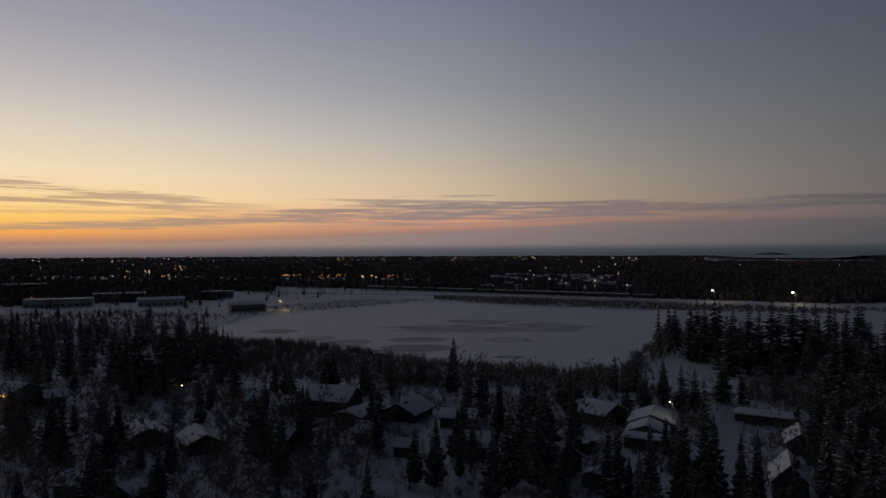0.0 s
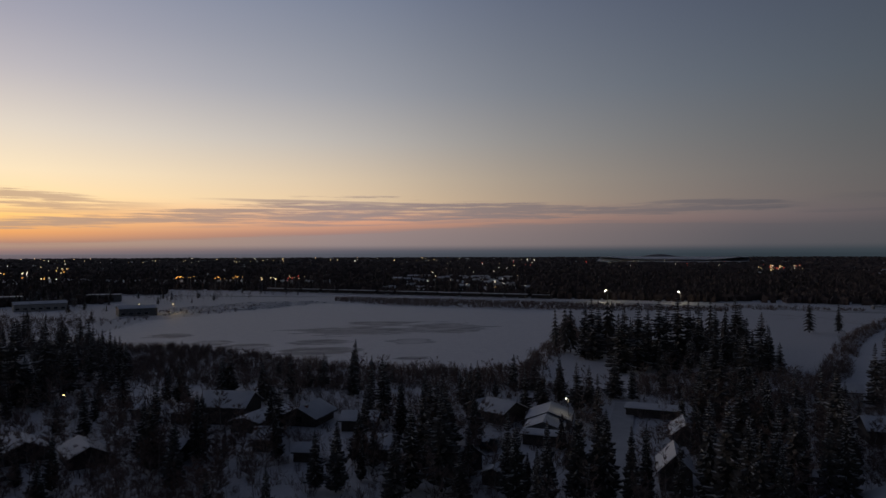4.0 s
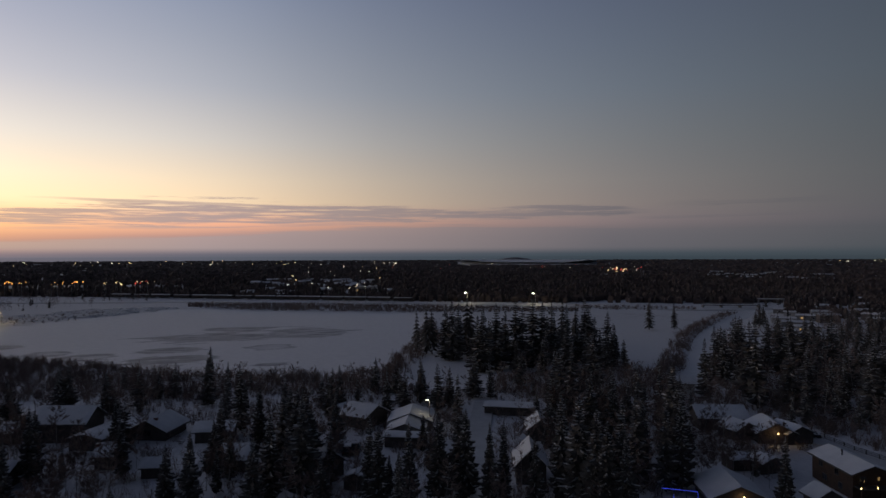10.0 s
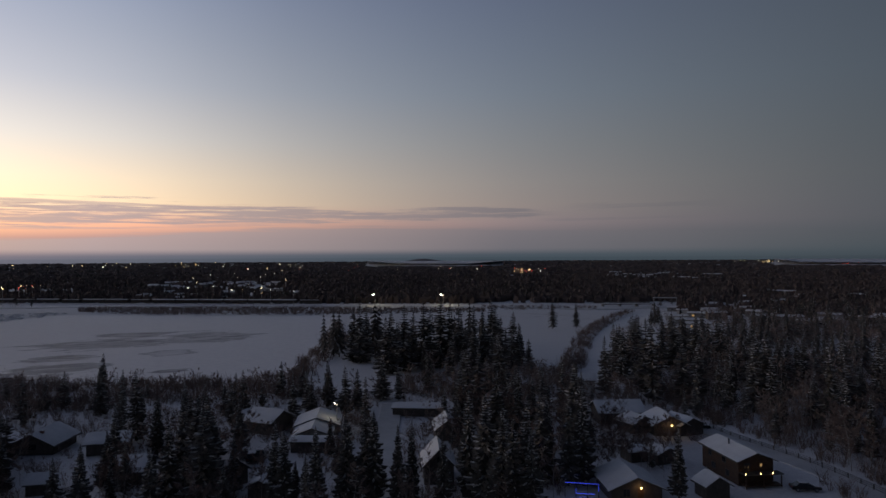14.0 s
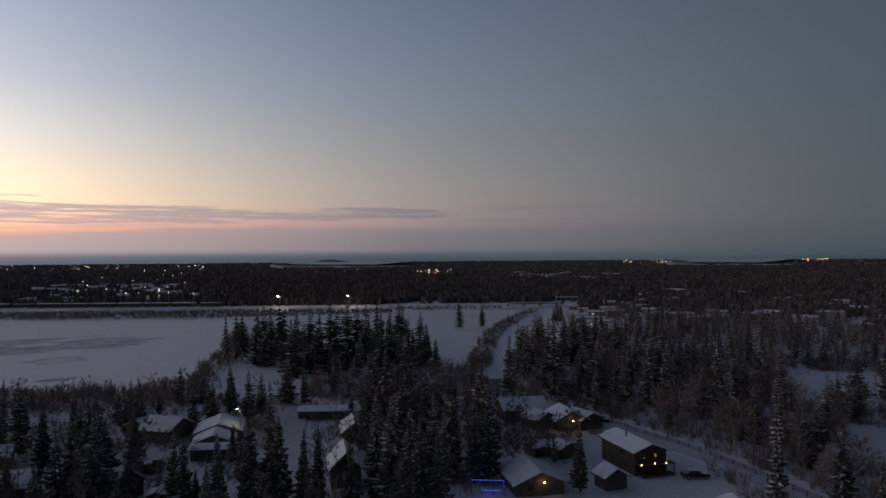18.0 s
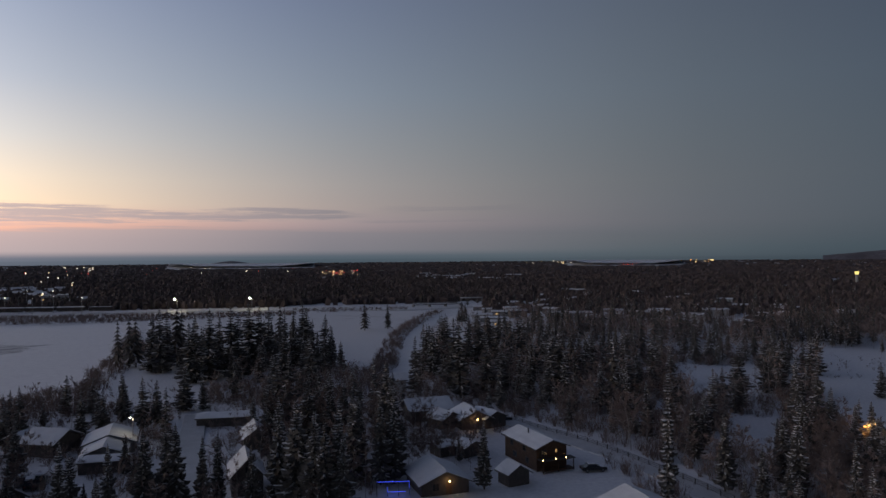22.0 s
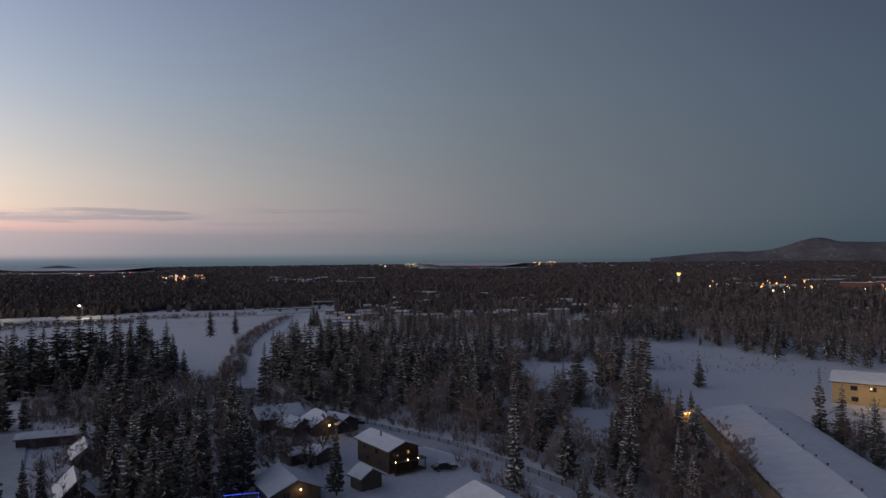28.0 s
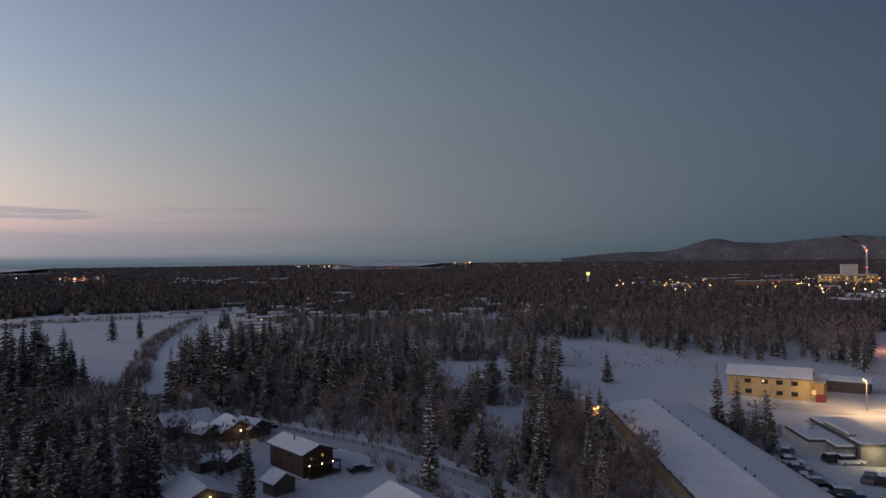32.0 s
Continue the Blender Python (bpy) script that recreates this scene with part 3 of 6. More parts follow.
def birch_meshes(seed, height, detail):
    """A bare birch: trunk, limbs and a haze of frosted twigs."""
    rng = random.Random(seed)
    trunk, limbs, twigs = Geo(), Geo(), Geo()
    p, d, r = Vector((0, 0, -0.4)), Vector((rng.uniform(-.08, .08), rng.uniform(-.08, .08), 1)).normalized(), 0.0085 * height
    steps, spine = (7 if detail else 5), []
    for i in range(steps):
        q = p + d * (height * 0.9 / steps)
        trunk.tube(p, q, r, r * 0.8, 5 if detail else 3)
        spine.append((p.copy(), q.copy(), r))
        p, r = q, r * 0.8
        d = (d + Vector((rng.uniform(-.12, .12), rng.uniform(-.12, .12), 0.05))).normalized()

    def spray(o, v, length):
        """Fine twigs: slim long triangles."""
        for _ in range(3 if detail else 1):
            e = (v + Vector((rng.uniform(-.7, .7), rng.uniform(-.7, .7), rng.uniform(-.35, .6)))).normalized()
            w = e.orthogonal().normalized() * (rng.uniform(0.018, 0.045) if detail else rng.uniform(0.08, 0.16))
            q = o + e * length * rng.uniform(0.5, 1.1)
            twigs.face([o - w, o + w, q])
            mid = o.lerp(q, 0.5)
            g = (e + Vector((rng.uniform(-.8, .8), rng.uniform(-.8, .8), rng.uniform(-.2, .7)))).normalized()
            twigs.face([mid - w * 0.7, mid + w * 0.7, mid + g * length * 0.55])

    for i in range(2, steps):
        a, b, r = spine[i]
        for _ in range(4):
            o = a.lerp(b, rng.random())
            w = rng.uniform(0, 2 * math.pi)
            v = Vector((math.cos(w), math.sin(w), rng.uniform(0.35, 1.1))).normalized()
            ln = height * rng.uniform(0.14, 0.27) * (1.15 - 0.09 * i)
            q = o + v * ln
            side = v.orthogonal().normalized()
            if detail:
                limbs.tube(o, q, r * 0.45, 0.012, 3)
            else:
                limbs.face([o - side * r * 0.6, o + side * r * 0.6, q])
            for s in range(4 if detail else 2):
                c = o.lerp(q, rng.uniform(0.25, 1.0))
                e = (v + Vector((rng.uniform(-.8, .8), rng.uniform(-.8, .8), rng.uniform(-.2, .7)))).normalized()
                k = ln * rng.uniform(0.3, 0.55)
                t = e.orthogonal().normalized() * (0.035 if detail else 0.05)
                limbs.face([c - t, c + t, c + e * k])
                for _ in range(4 if detail else 3):
                    spray(c.lerp(c + e * k, rng.uniform(0.2, 1.0)), e, ln * 0.42)
    return trunk.mesh("trunk", [M_BIRCH]), limbs.mesh("branchwork", [M_TWIG]), twigs.mesh("crown", [M_TWIG])


SPRUCE = {2: [(15.0, spruce_meshes(10 + i, 15.0, w, 2, s)) for i, (w, s) in enumerate(((2.7, .75), (3.2, .6), (2.2, .8), (2.9, .45), (2.4, .65)))],
          1: [(15.0, spruce_meshes(30 + i, 15.0, w, 1, s)) for i, (w, s) in enumerate(((2.6, .6), (3.1, .4), (2.3, .5)))],
          0: [(15.0, skirt_spruce(50 + i, 15.0, w, s)) for i, (w, s) in enumerate(((2.9, .5), (2.4, .6), (3.3, .4), (2.6, .3)))]}
BIRCH = {1: [(13.0, birch_meshes(70 + i, 13.0, True)) for i in range(4)], 0: [(13.0, birch_meshes(80 + i, 13.0, False)) for i in range(3)]}
class Plan:
    """Where trunks and houses stand: x, y, radius, kept by cells of 20 m."""

    def __init__(self):
        self.cells = {}

    def append(self, spot):
        self.cells.setdefault((int(spot[0] // 20), int(spot[1] // 20)), []).append(spot)

    def near(self, x, y):
        i, j = int(x // 20), int(y // 20)
        for a in (i - 1, i, i + 1):
            for b in (j - 1, j, j + 1):
                yield from self.cells.get((a, b), ())


TAKEN = Plan()


def free(x, y, r):
    return all((x - a) ** 2 + (y - b) ** 2 > (r + c) ** 2 for a, b, c in TAKEN.near(x, y))


class Joined:
    """Many small plants in one mesh, for woods that nobody could count."""

    def __init__(self):
        self.cache, self.items = {}, []

    def add(self, meshes, m):
        for me in meshes:
            self.items.append((me, m))

    def arrays(self, me):
        if me.name not in self.cache:
            nv, nl, npoly = len(me.vertices), len(me.loops), len(me.polygons)
            co, li = np.empty(nv * 3, np.float32), np.empty(nl, np.int32)
            tot, mi = np.empty(npoly, np.int32), np.empty(npoly, np.int32)
            me.vertices.foreach_get("co", co)
            me.loops.foreach_get("vertex_index", li)
            me.polygons.foreach_get("loop_total", tot)
            me.polygons.foreach_get("material_index", mi)
            self.cache[me.name] = (co.reshape(-1, 3), li, tot, mi, [x for x in me.materials])
        return self.cache[me.name]

    def build(self, name, label, category):
        if not self.items:
            return None
        mats, vs, ls, ts, ms, base = [], [], [], [], [], 0
        for me, m in self.items:
            co, li, tot, mi, mm = self.arrays(me)
            a = np.array(m, np.float32)
            vs.append(co @ a[:3, :3].T + a[:3, 3])
            ls.append(li + base)
            ts.append(tot)
            for x in mm:
                if x not in mats:
                    mats.append(x)
            ms.append(np.array([mats.index(x) for x in mm], np.int32)[mi])
            base += len(co)
        v, l, t, mi = np.concatenate(vs), np.concatenate(ls), np.concatenate(ts), np.concatenate(ms)
        out = bpy.data.meshes.new(name)
        out.vertices.add(len(v))
        out.vertices.foreach_set("co", v.ravel())
        out.loops.add(len(l))
        out.loops.foreach_set("vertex_index", l)
        out.polygons.add(len(t))
        out.polygons.foreach_set("loop_start", np.concatenate(([0], np.cumsum(t)[:-1])).astype(np.int32))
        for x in mats:
            out.materials.append(x)
        out.polygons.foreach_set("material_index", mi)
        out.update(calc_edges=True)
        return tagged(new(name, out), label, category, kind="stuff")


COUNT = {"spruce": 0, "birch": 0, "lamp": 0}


def spruce_pose(x, y, h, hh, rng):
    s = h / hh
    wide = rng.uniform(0.88, 1.25) * (1.0 if h > 12 else 1.12) * (1.28 if math.hypot(x, y) > 190 else 1.0)
    return Matrix.Translation((x, y, ground_z(x, y) - 0.05)) @ Matrix.Rotation(rng.uniform(0, 6.28), 4, "Z") @ Matrix.Diagonal((s * wide, s * wide, s, 1))


def plant_spruce(x, y, h, rng, group="village spruces", label="", joined=None):
    dist = math.hypot(x, y)
    detail = 2 if dist < 155 else 1 if dist < 260 else 0
    hh, meshes = rng.choice(SPRUCE[detail])
    m = spruce_pose(x, y, h, hh, rng)
    TAKEN.append((x, y, 1.0))
    if joined is not None:
        joined.add(meshes, m)
        return None
    tree = thing("spruce_tree", label or ("tall narrow dark spruce with snow on its boughs" if h > 13 else "short bushy dark spruce dusted with snow"), "tree", m, group)
    for me in meshes:
        part(me.name.split(".")[0], me, None, tree)
    COUNT["spruce"] += 1
    return tree


def plant_birch(x, y, h, rng, group="bare birches", joined=None):
    detail = 1 if math.hypot(x, y) < 165 else 0
    hh, meshes = rng.choice(BIRCH[detail])
    s = h / hh
    m = Matrix.Translation((x, y, ground_z(x, y))) @ Matrix.Rotation(rng.uniform(0, 6.28), 4, "Z") @ Matrix.Diagonal((s * rng.uniform(0.8, 1.2), s, s, 1))
    TAKEN.append((x, y, 0.5))
    if joined is not None:
        joined.add(meshes, m)
        return None
    tree = thing("birch_tree", "bare leafless birch with frosted brown twigs", "tree", m, group)
    for me in meshes:
        part(me.name.split(".")[0], me, None, tree)
    COUNT["birch"] += 1
    return tree


def bush_mesh(seed):
    """A willow bush: a fan of thin bare stems."""
    rng = random.Random(seed)
    g = Geo()
    for _ in range(16):
        a, out = rng.uniform(0, 6.28), rng.uniform(0.1, 0.75)
        o = Vector((rng.uniform(-.5, .5), rng.uniform(-.5, .5), -0.2))
        q = o + Vector((math.cos(a) * out, math.sin(a) * out, 1.0)) * rng.uniform(1.4, 2.8)
        w = Vector((-math.sin(a), math.cos(a), 0)) * rng.uniform(0.022, 0.05)
        g.face([o - w, o + w, q])
        for _ in range(2):
            c = o.lerp(q, rng.uniform(0.3, 0.8))
            e = Vector((rng.uniform(-.6, .6), rng.uniform(-.6, .6), rng.uniform(0.4, 1.0)))
            g.face([c - w, c + w, c + e])
    return g.mesh("bush", [M_BRUSH])


BUSH = [bush_mesh(90 + i) for i in range(4)]


def brush(name, poly, n, seed, tall=1.0, keep=None):
    rng = random.Random(seed)
    j = Joined()
    for x, y in scatter(rng, poly, n):
        if inside(x, y, POND) and edge_distance(x, y, POND) > 2.5 * rng.random():
            continue
        if keep and not keep(x, y):
            continue
        if not free(x, y, 0.3):
            continue
        s = tall * rng.uniform(0.5, 1.3)
        m = Matrix.Translation((x, y, ground_z(x, y))) @ Matrix.Rotation(rng.uniform(0, 6.28), 4, "Z") @ Matrix.Diagonal((s * 1.3, s * 1.3, s, 1))
        j.add([rng.choice(BUSH)], m)
    return j.build(name, "tangled bare willow brush over snow", "brush")


# ---------------------------------------------------------------- houses


def house(name, label, site, size, walls, rise=2.0, over=0.6, windows=(), doors=(), chimney=None, category="house", group="", snow=0.3, base=0.0, porch=None, trim=None, flat=False):
    """A house with its ridge along local x. windows: (side, along, sill height, width, height, lit); side n, s, e, w, south towards local -y."""
    x, y, turn = site
    L, W, hw = size
    top = thing(name, label, category, at(x, y, turn, base), group)
    for s in range(-int(L / W), int(L / W) + 1):
        u = s * L / (2.0 * int(L / W) + 1.0)
        TAKEN.append((x + math.cos(radians(turn)) * u, y + math.sin(radians(turn)) * u, W * 0.6 + 0.3))
    g = Geo()
    outline = [(-W / 2, -0.6), (W / 2, -0.6), (W / 2, hw), (0, hw + rise), (-W / 2, hw)] if rise > 0.05 else [(-W / 2, -0.6), (W / 2, -0.6), (W / 2, hw), (-W / 2, hw)]
    g.prism(outline, -L / 2, L / 2)
    part("wall", g, walls, top)
    rng = random.Random(int(abs(x) * 10 + abs(y)))
    trim = trim or M_TRIM
    if rise > 0.05:
        k = rise / (W / 2)
        e = W / 2 + over
        ze = hw - over * k
        t = 0.16
        for side in (-1, 1):
            g = Geo()
            pts = [(0, hw + rise + 0.02), (side * e, ze + 0.02), (side * e, ze + 0.02 + t), (0, hw + rise + 0.02 + t)]
            g.prism(pts if side > 0 else pts[::-1], -L / 2 - over, L / 2 + over)
            slab = part("roof_slope", g, trim, top)
            # the snow on this slope, thinner and ragged at its edges
            g = Geo()
            nx, ny = max(6, int(L / 0.9)), 5
            grid = []
            for i in range(nx + 1):
                col = []
                for j in range(ny + 1):
                    u = j / ny
                    uu = u * (0.965 + 0.03 * noise.noise((i * 0.9, x, side)))
                    th = snow * (0.75 + 0.35 * noise.noise((i * 0.45 + x, j * 0.6, side * 3 + y))) * (0.35 if j == ny else 1.0)
                    th *= 0.5 if i in (0, nx) else 1.0
                    xx = (-L / 2 - over * 0.97) + (L + 2 * over * 0.97) * i / nx
                    col.append((xx, side * e * uu, hw + rise + 0.03 + t - (hw + rise - ze) * uu + max(0.03, th)))
                grid.append(col)
            for i in range(nx):
                for j in range(ny):
                    q = [grid[i][j], grid[i + 1][j], grid[i + 1][j + 1], grid[i][j + 1]]
                    g.face(q if side < 0 else q[::-1])
                a, b = grid[i][ny], grid[i + 1][ny]
                q = [a, b, (b[0], b[1], ze + t), (a[0], a[1], ze + t)]
                g.face(q if side < 0 else q[::-1])
            for i in (0, nx):
                for j in range(ny):
                    a, b = grid[i][j], grid[i][j + 1]
                    zz = lambda p: hw + rise + 0.02 + t - (hw + rise - ze) * abs(p[1]) / e
                    g.face([a, b, (b[0], b[1], zz(b)), (a[0], a[1], zz(a))])
            part("roof_snow", g, M_ROOFSNOW, slab, "pillowy snow on the roof")
    else:
        g = Geo()
        g.box(-L / 2 - 0.15, -W / 2 - 0.15, hw, L / 2 + 0.15, W / 2 + 0.15, hw + 0.45)
        deck = part("flat_roof", g, trim, top)
        g = Geo()
        g.box(-L / 2 + 0.12, -W / 2 + 0.12, hw + 0.40, L / 2 - 0.12, W / 2 - 0.12, hw + 0.45 + snow, taper=0.1)
        part("roof_snow", g, M_ROOFSNOW, deck, "even snow on the flat roof")
    spin = {"s": (0, 0, -W / 2), "n": (180, 0, -W / 2), "e": (90, 0, -L / 2), "w": (-90, 0, -L / 2)}
    for side, u, z, w, h, lit in windows:
        a, _, dist = spin[side]
        m = Matrix.Rotation(radians(a), 4, "Z") @ Matrix.Translation((u, dist, z))
        g = Geo()
        for x0, z0, x1, z1 in ((-w / 2 - .1, -.1, w / 2 + .1, 0), (-w / 2 - .1, h, w / 2 + .1, h + .1), (-w / 2 - .1, 0, -w / 2, h), (w / 2, 0, w / 2 + .1, h), (-0.03, 0, 0.03, h)):
            g.box(x0, -0.07, z0, x1, 0.02, z1)
        win = part("window", g, M_WHITETRIM if walls in (M_GREYWALL, M_PALEWALL) else trim, top, m=m)
        g = Geo()
        g.box(-w / 2, -0.035, 0, w / 2, 0.02, h)
        part("pane", g, M_WARM if lit else M_GLASS, win, "warmly lit window pane" if lit else "")
    for side, u, w, h in doors:
        a, _, dist = spin[side]
        m = Matrix.Rotation(radians(a), 4, "Z") @ Matrix.Translation((u, dist, 0.1))
        g = Geo()
        g.box(-w / 2, -0.06, -0.2, w / 2, 0.02, h)
        if w > 2:
            for i in range(4):
                g.box(-w / 2 + 0.08, -0.09, 0.05 + i * h / 4, w / 2 - 0.08, -0.04, (i + 1) * h / 4 - 0.06)
        part("garage_door" if w > 2 else "door", g, M_PALEWALL if w > 2 else M_LOG, top, m=m)
    if chimney:
        u, v, up = chimney
        z0 = hw + rise * (1 - abs(v) / (W / 2)) - 0.4
        g = Geo()
        g.box(u - 0.3, v - 0.3, z0, u + 0.3, v + 0.3, z0 + up + 0.4)
        g.box(u - 0.38, v - 0.38, z0 + up + 0.4, u + 0.38, v + 0.38, z0 + up + 0.52)
        ch = part("chimney", g, M_BRICK, top)
        g = Geo()
        g.box(u - 0.36, v - 0.36, z0 + up + 0.52, u + 0.36, v + 0.36, z0 + up + 0.66, taper=0.1)
        part("chimney_cap_snow", g, M_ROOFSNOW, ch)
    if porch:
        side, u, w, depth, h = porch[:5]
        a, _, dist = spin[side]
        m = Matrix.Rotation(radians(a), 4, "Z") @ Matrix.Translation((u, dist, 0))
        g = Geo()
        g.box(-w / 2, -depth, 0.25, w / 2, 0, 0.40)
        deck = part("deck", g, M_LOG, top, m=m)
        for px in (-w / 2 + 0.1, 0, w / 2 - 0.1):
            g = Geo()
            g.box(px - 0.08, -depth + 0.05, -0.5, px + 0.08, -depth + 0.21, h)
            part("post", g, M_LOG, deck)
        g = Geo()
        g.box(-w / 2 - 0.2, -depth - 0.2, h, w / 2 + 0.2, 0, h + 0.12)
        part("porch_roof", g, trim, deck)
        if len(porch) < 6:
            g = Geo()
            g.box(-w / 2 - 0.15, -depth - 0.15, h + 0.12, w / 2 + 0.15, 0, h + 0.34, taper=0.06)
            part("porch_snow", g, M_ROOFSNOW, deck)
    return top


def gable(name, label, ridge, W, hw, rise, walls=None, **more):
    """A house under a ridge given by its middle, heading and length."""
    x, y, turn, length = ridge
    return house(name, label, (x, y, turn), (max(3.0, length - 1.2), W, hw), walls or M_DARKWALL, rise, **more)


def point_lamp(x, y, z, colour, watts, size=0.15):
    d = bpy.data.lights.new("lamp_light", "POINT")
    d.energy, d.color, d.shadow_soft_size = watts, colour, size
    new("lamp_light", d).location = (x, y, z)

# ---------------------------------------------------------------- village houses
V, SH = "village houses", "village sheds"
log_house = gable("house", "two-storey log house with a snowy gable roof and porch lights", (100.9, 87.8, -109, 13.2), 6.2, 4.0, 1.15, M_LOG, over=0.6, snow=0.22, windows=[
    ("e", 0.9, 3.0, 0.3, 0.5, True), ("e", -1.6, 2.6, 0.9, 0.9, False), ("s", -3.2, 2.6, 1.0, 0.9, False), ("s", 1.5, 2.6, 1.0, 0.9, False), ("s", -2, 0.7, 1.2, 0.9, False), ("s", 2.6, 0.7, 1.0, 0.9, False)],
    doors=[("e", 1.6, 0.9, 1.9)], porch=("e", 0.4, 6.4, 1.8, 2.1, "bare"), group=V)
g = Geo()
g.tube((-0.6, -1.0, 4.6), (-0.6, -1.0, 5.95), 0.13, 0.13, 8)
g.tube((-0.6, -1.0, 5.9), (-0.6, -1.0, 6.08), 0.22, 0.06, 8)
part("stove_pipe", g, M_TRIM, log_house, "black stove pipe through the snow")
gable("house", "dark cabin with a snowy gable roof and a lit porch lamp", (111.2, 115.9, -115, 9.4), 7.0, 2.5, 1.7, over=0.8, group=V)
gable("house", "dark cabin wing with a sloping snowy roof", (114.3, 113.7, -96, 7.4), 6.0, 2.3, 1.3, over=0.6, group=V)
gable("house", "long dark house under a broad snowy roof", (109.6, 129.3, -23, 11.2), 8.0, 2.6, 1.8, over=0.7, group=V)
gable("house", "low dark house with a snowy roof edge", (106.3, 119.4, -91, 6.7), 5.5, 2.3, 1.3, over=0.6, group=V)
gable("shed", "small shed with a snowy gable roof", (88.4, 81.7, -106, 4.7), 4.0, 2.1, 1.2, over=0.5, category="shed", group=SH)
gable("house", "dark cabin under a heavy snow roof with a warm door lamp", (77.5, 88.9, -114, 10.3), 8.0, 2.1, 1.7, over=0.8, windows=[("e", -1.6, 0.9, 1.0, 1.1, False)], doors=[("e", 0.6, 0.95, 2.0)], group=V)
gable("shed", "low shed with a thick snow cap", (94.4, 99.3, -90, 5.1), 5.0, 2.0, 0.8, over=0.4, category="shed", group=SH)
gable("shed", "low lean-to with a flat cap of snow", (91.1, 102.3, -13, 5.4), 4.0, 2.0, 0.5, over=0.4, category="shed", group=SH)
gable("house", "steep-roofed tall cabin with bright snow", (53.9, 110.3, -113, 9.4), 5.0, 3.2, 2.5, over=0.6, windows=[("e", 0, 3.4, 0.6, 1.2, False)], group=V)
gable("house", "small cabin with a steep snowy roof", (67.6, 134.1, -112, 9.2), 5.0, 2.4, 1.9, over=0.5, group=V)
gable("shed", "long dark shed with a nearly flat snowy roof", (71.7, 157.2, -32, 13.1), 6.0, 1.8, 0.5, over=0.4, category="shed", group=SH)
gable("house", "snow-roofed cabin between close spruces", (57.0, 99.1, -131, 7.1), 6.5, 2.5, 1.7, over=0.5, group=V)
gable("house", "wide house with a snowy gable beside a yard lamp", (45.1, 152.1, -111, 10.5), 9.0, 2.2, 1.6, M_GREYWALL, over=0.7, group=V)
gable("house", "front wing with a snowy gable roof", (41.9, 144.7, -112, 9.3), 7.5, 1.9, 1.4, M_GREYWALL, over=0.6, windows=[("e", 0, 0.8, 1.6, 1.0, False)], group=V)
gable("carport", "long low carport with a snowy roof", (39.4, 136.9, -29, 9.1), 4.0, 2.1, 0.4, over=0.4, category="carport", group=SH)
gable("house", "dark house with a snowy roof slope", (35.5, 158.1, -52, 8.3), 8.0, 2.6, 1.8, over=0.7, group=V)
gable("house", "dark side wing with a snow cap", (31.6, 162.6, 28, 4.5), 6.5, 2.4, 1.4, over=0.5, group=V)
gable("house", "small steep gabled house with snow", (20.4, 122.7, -65, 4.9), 6.0, 2.6, 2.2, over=0.5, group=V)
gable("shed", "tiny shed with a snow cap", (24.6, 114.7, 60, 3.6), 3.6, 1.9, 0.8, over=0.3, category="shed", group=SH)
gable("house", "broad gabled house with snow and dark walls", (-8.2, 163.4, -114, 10.9), 8.0, 2.0, 2.0, over=0.8, windows=[("e", 0, 1.0, 1.6, 1.1, False)], chimney=(3.0, 1.0, 0.7), group=V)
gable("garage", "long low garage with a sloping snowy roof", (-17.7, 160.7, 63, 15.9), 7.0, 2.4, 0.8, over=0.5, category="garage", group=SH)
gable("house", "two-storey house with a snowy roof slope", (-26.1, 167.2, -18, 12.2), 9.0, 4.0, 2.4, over=0.7, windows=[("s", -3, 1.0, 1.4, 1.1, False), ("e", 0, 1.2, 1.2, 1.1, False)], group=V)
gable("house", "low house with a plain snowy roof", (3.5, 155.9, -12, 8.5), 6.5, 2.2, 1.2, over=0.6, group=V)
gable("house", "small house with a snowy roof between spruces", (-15.1, 142.7, -13, 4.7), 7.0, 2.4, 1.4, over=0.6, chimney=(-2.0, -1.0, 0.6), group=V)
gable("shed", "small snowy shed between spruces", (-7.4, 132.7, -13, 1.9), 4.0, 2.0, 1.0, over=0.4, category="shed", group=SH)
gable("house", "low house with a snowy roof behind spruces", (-31.3, 136.1, -17, 6.1), 7.0, 2.4, 1.4, over=0.6, group=V)
gable("house", "low house with a snowy roof among spruces", (5.8, 133.6, -21, 8.5), 7.5, 2.4, 1.6, over=0.6, chimney=(-3.4, -1.2, 0.6), group=V)
gable("house", "dark cottage with a snowy roof by the brush", (-36.3, 168.2, -21, 3.8), 6.0, 2.3, 1.3, over=0.5, group=V)
gable("house", "dark cottage with a white roof by the brush", (-46.2, 173.8, -18, 4.8), 6.0, 2.3, 1.3, over=0.5, group=V)
gable("house", "dark house with a wide snowy gable roof", (-60.8, 142.9, -56, 11.5), 8.0, 2.0, 1.6, over=0.7, group=V)
gable("house", "dark house with a low snowy roof", (-47.5, 137.7, -60, 10.3), 6.5, 2.0, 1.6, over=0.6, group=V)
gable("house", "large house in amber lamplight", (-112.5, 176.6, -19, 23.0), 11.0, 4.2, 2.0, M_GREYWALL, over=0.8, windows=[("s", 4, 1.0, 1.6, 1.2, True), ("e", 1, 1.0, 1.2, 1.2, False)], group=V)
gable("garage", "dark garage with a snowy roof", (-97.0, 176.4, 31, 5.6), 7.0, 2.8, 1.2, over=0.6, category="garage", group=SH)
gable("house", "low snowy roof near fences", (-56.9, 112.1, -5, 7.2), 6.5, 2.3, 1.2, over=0.6, group=V)
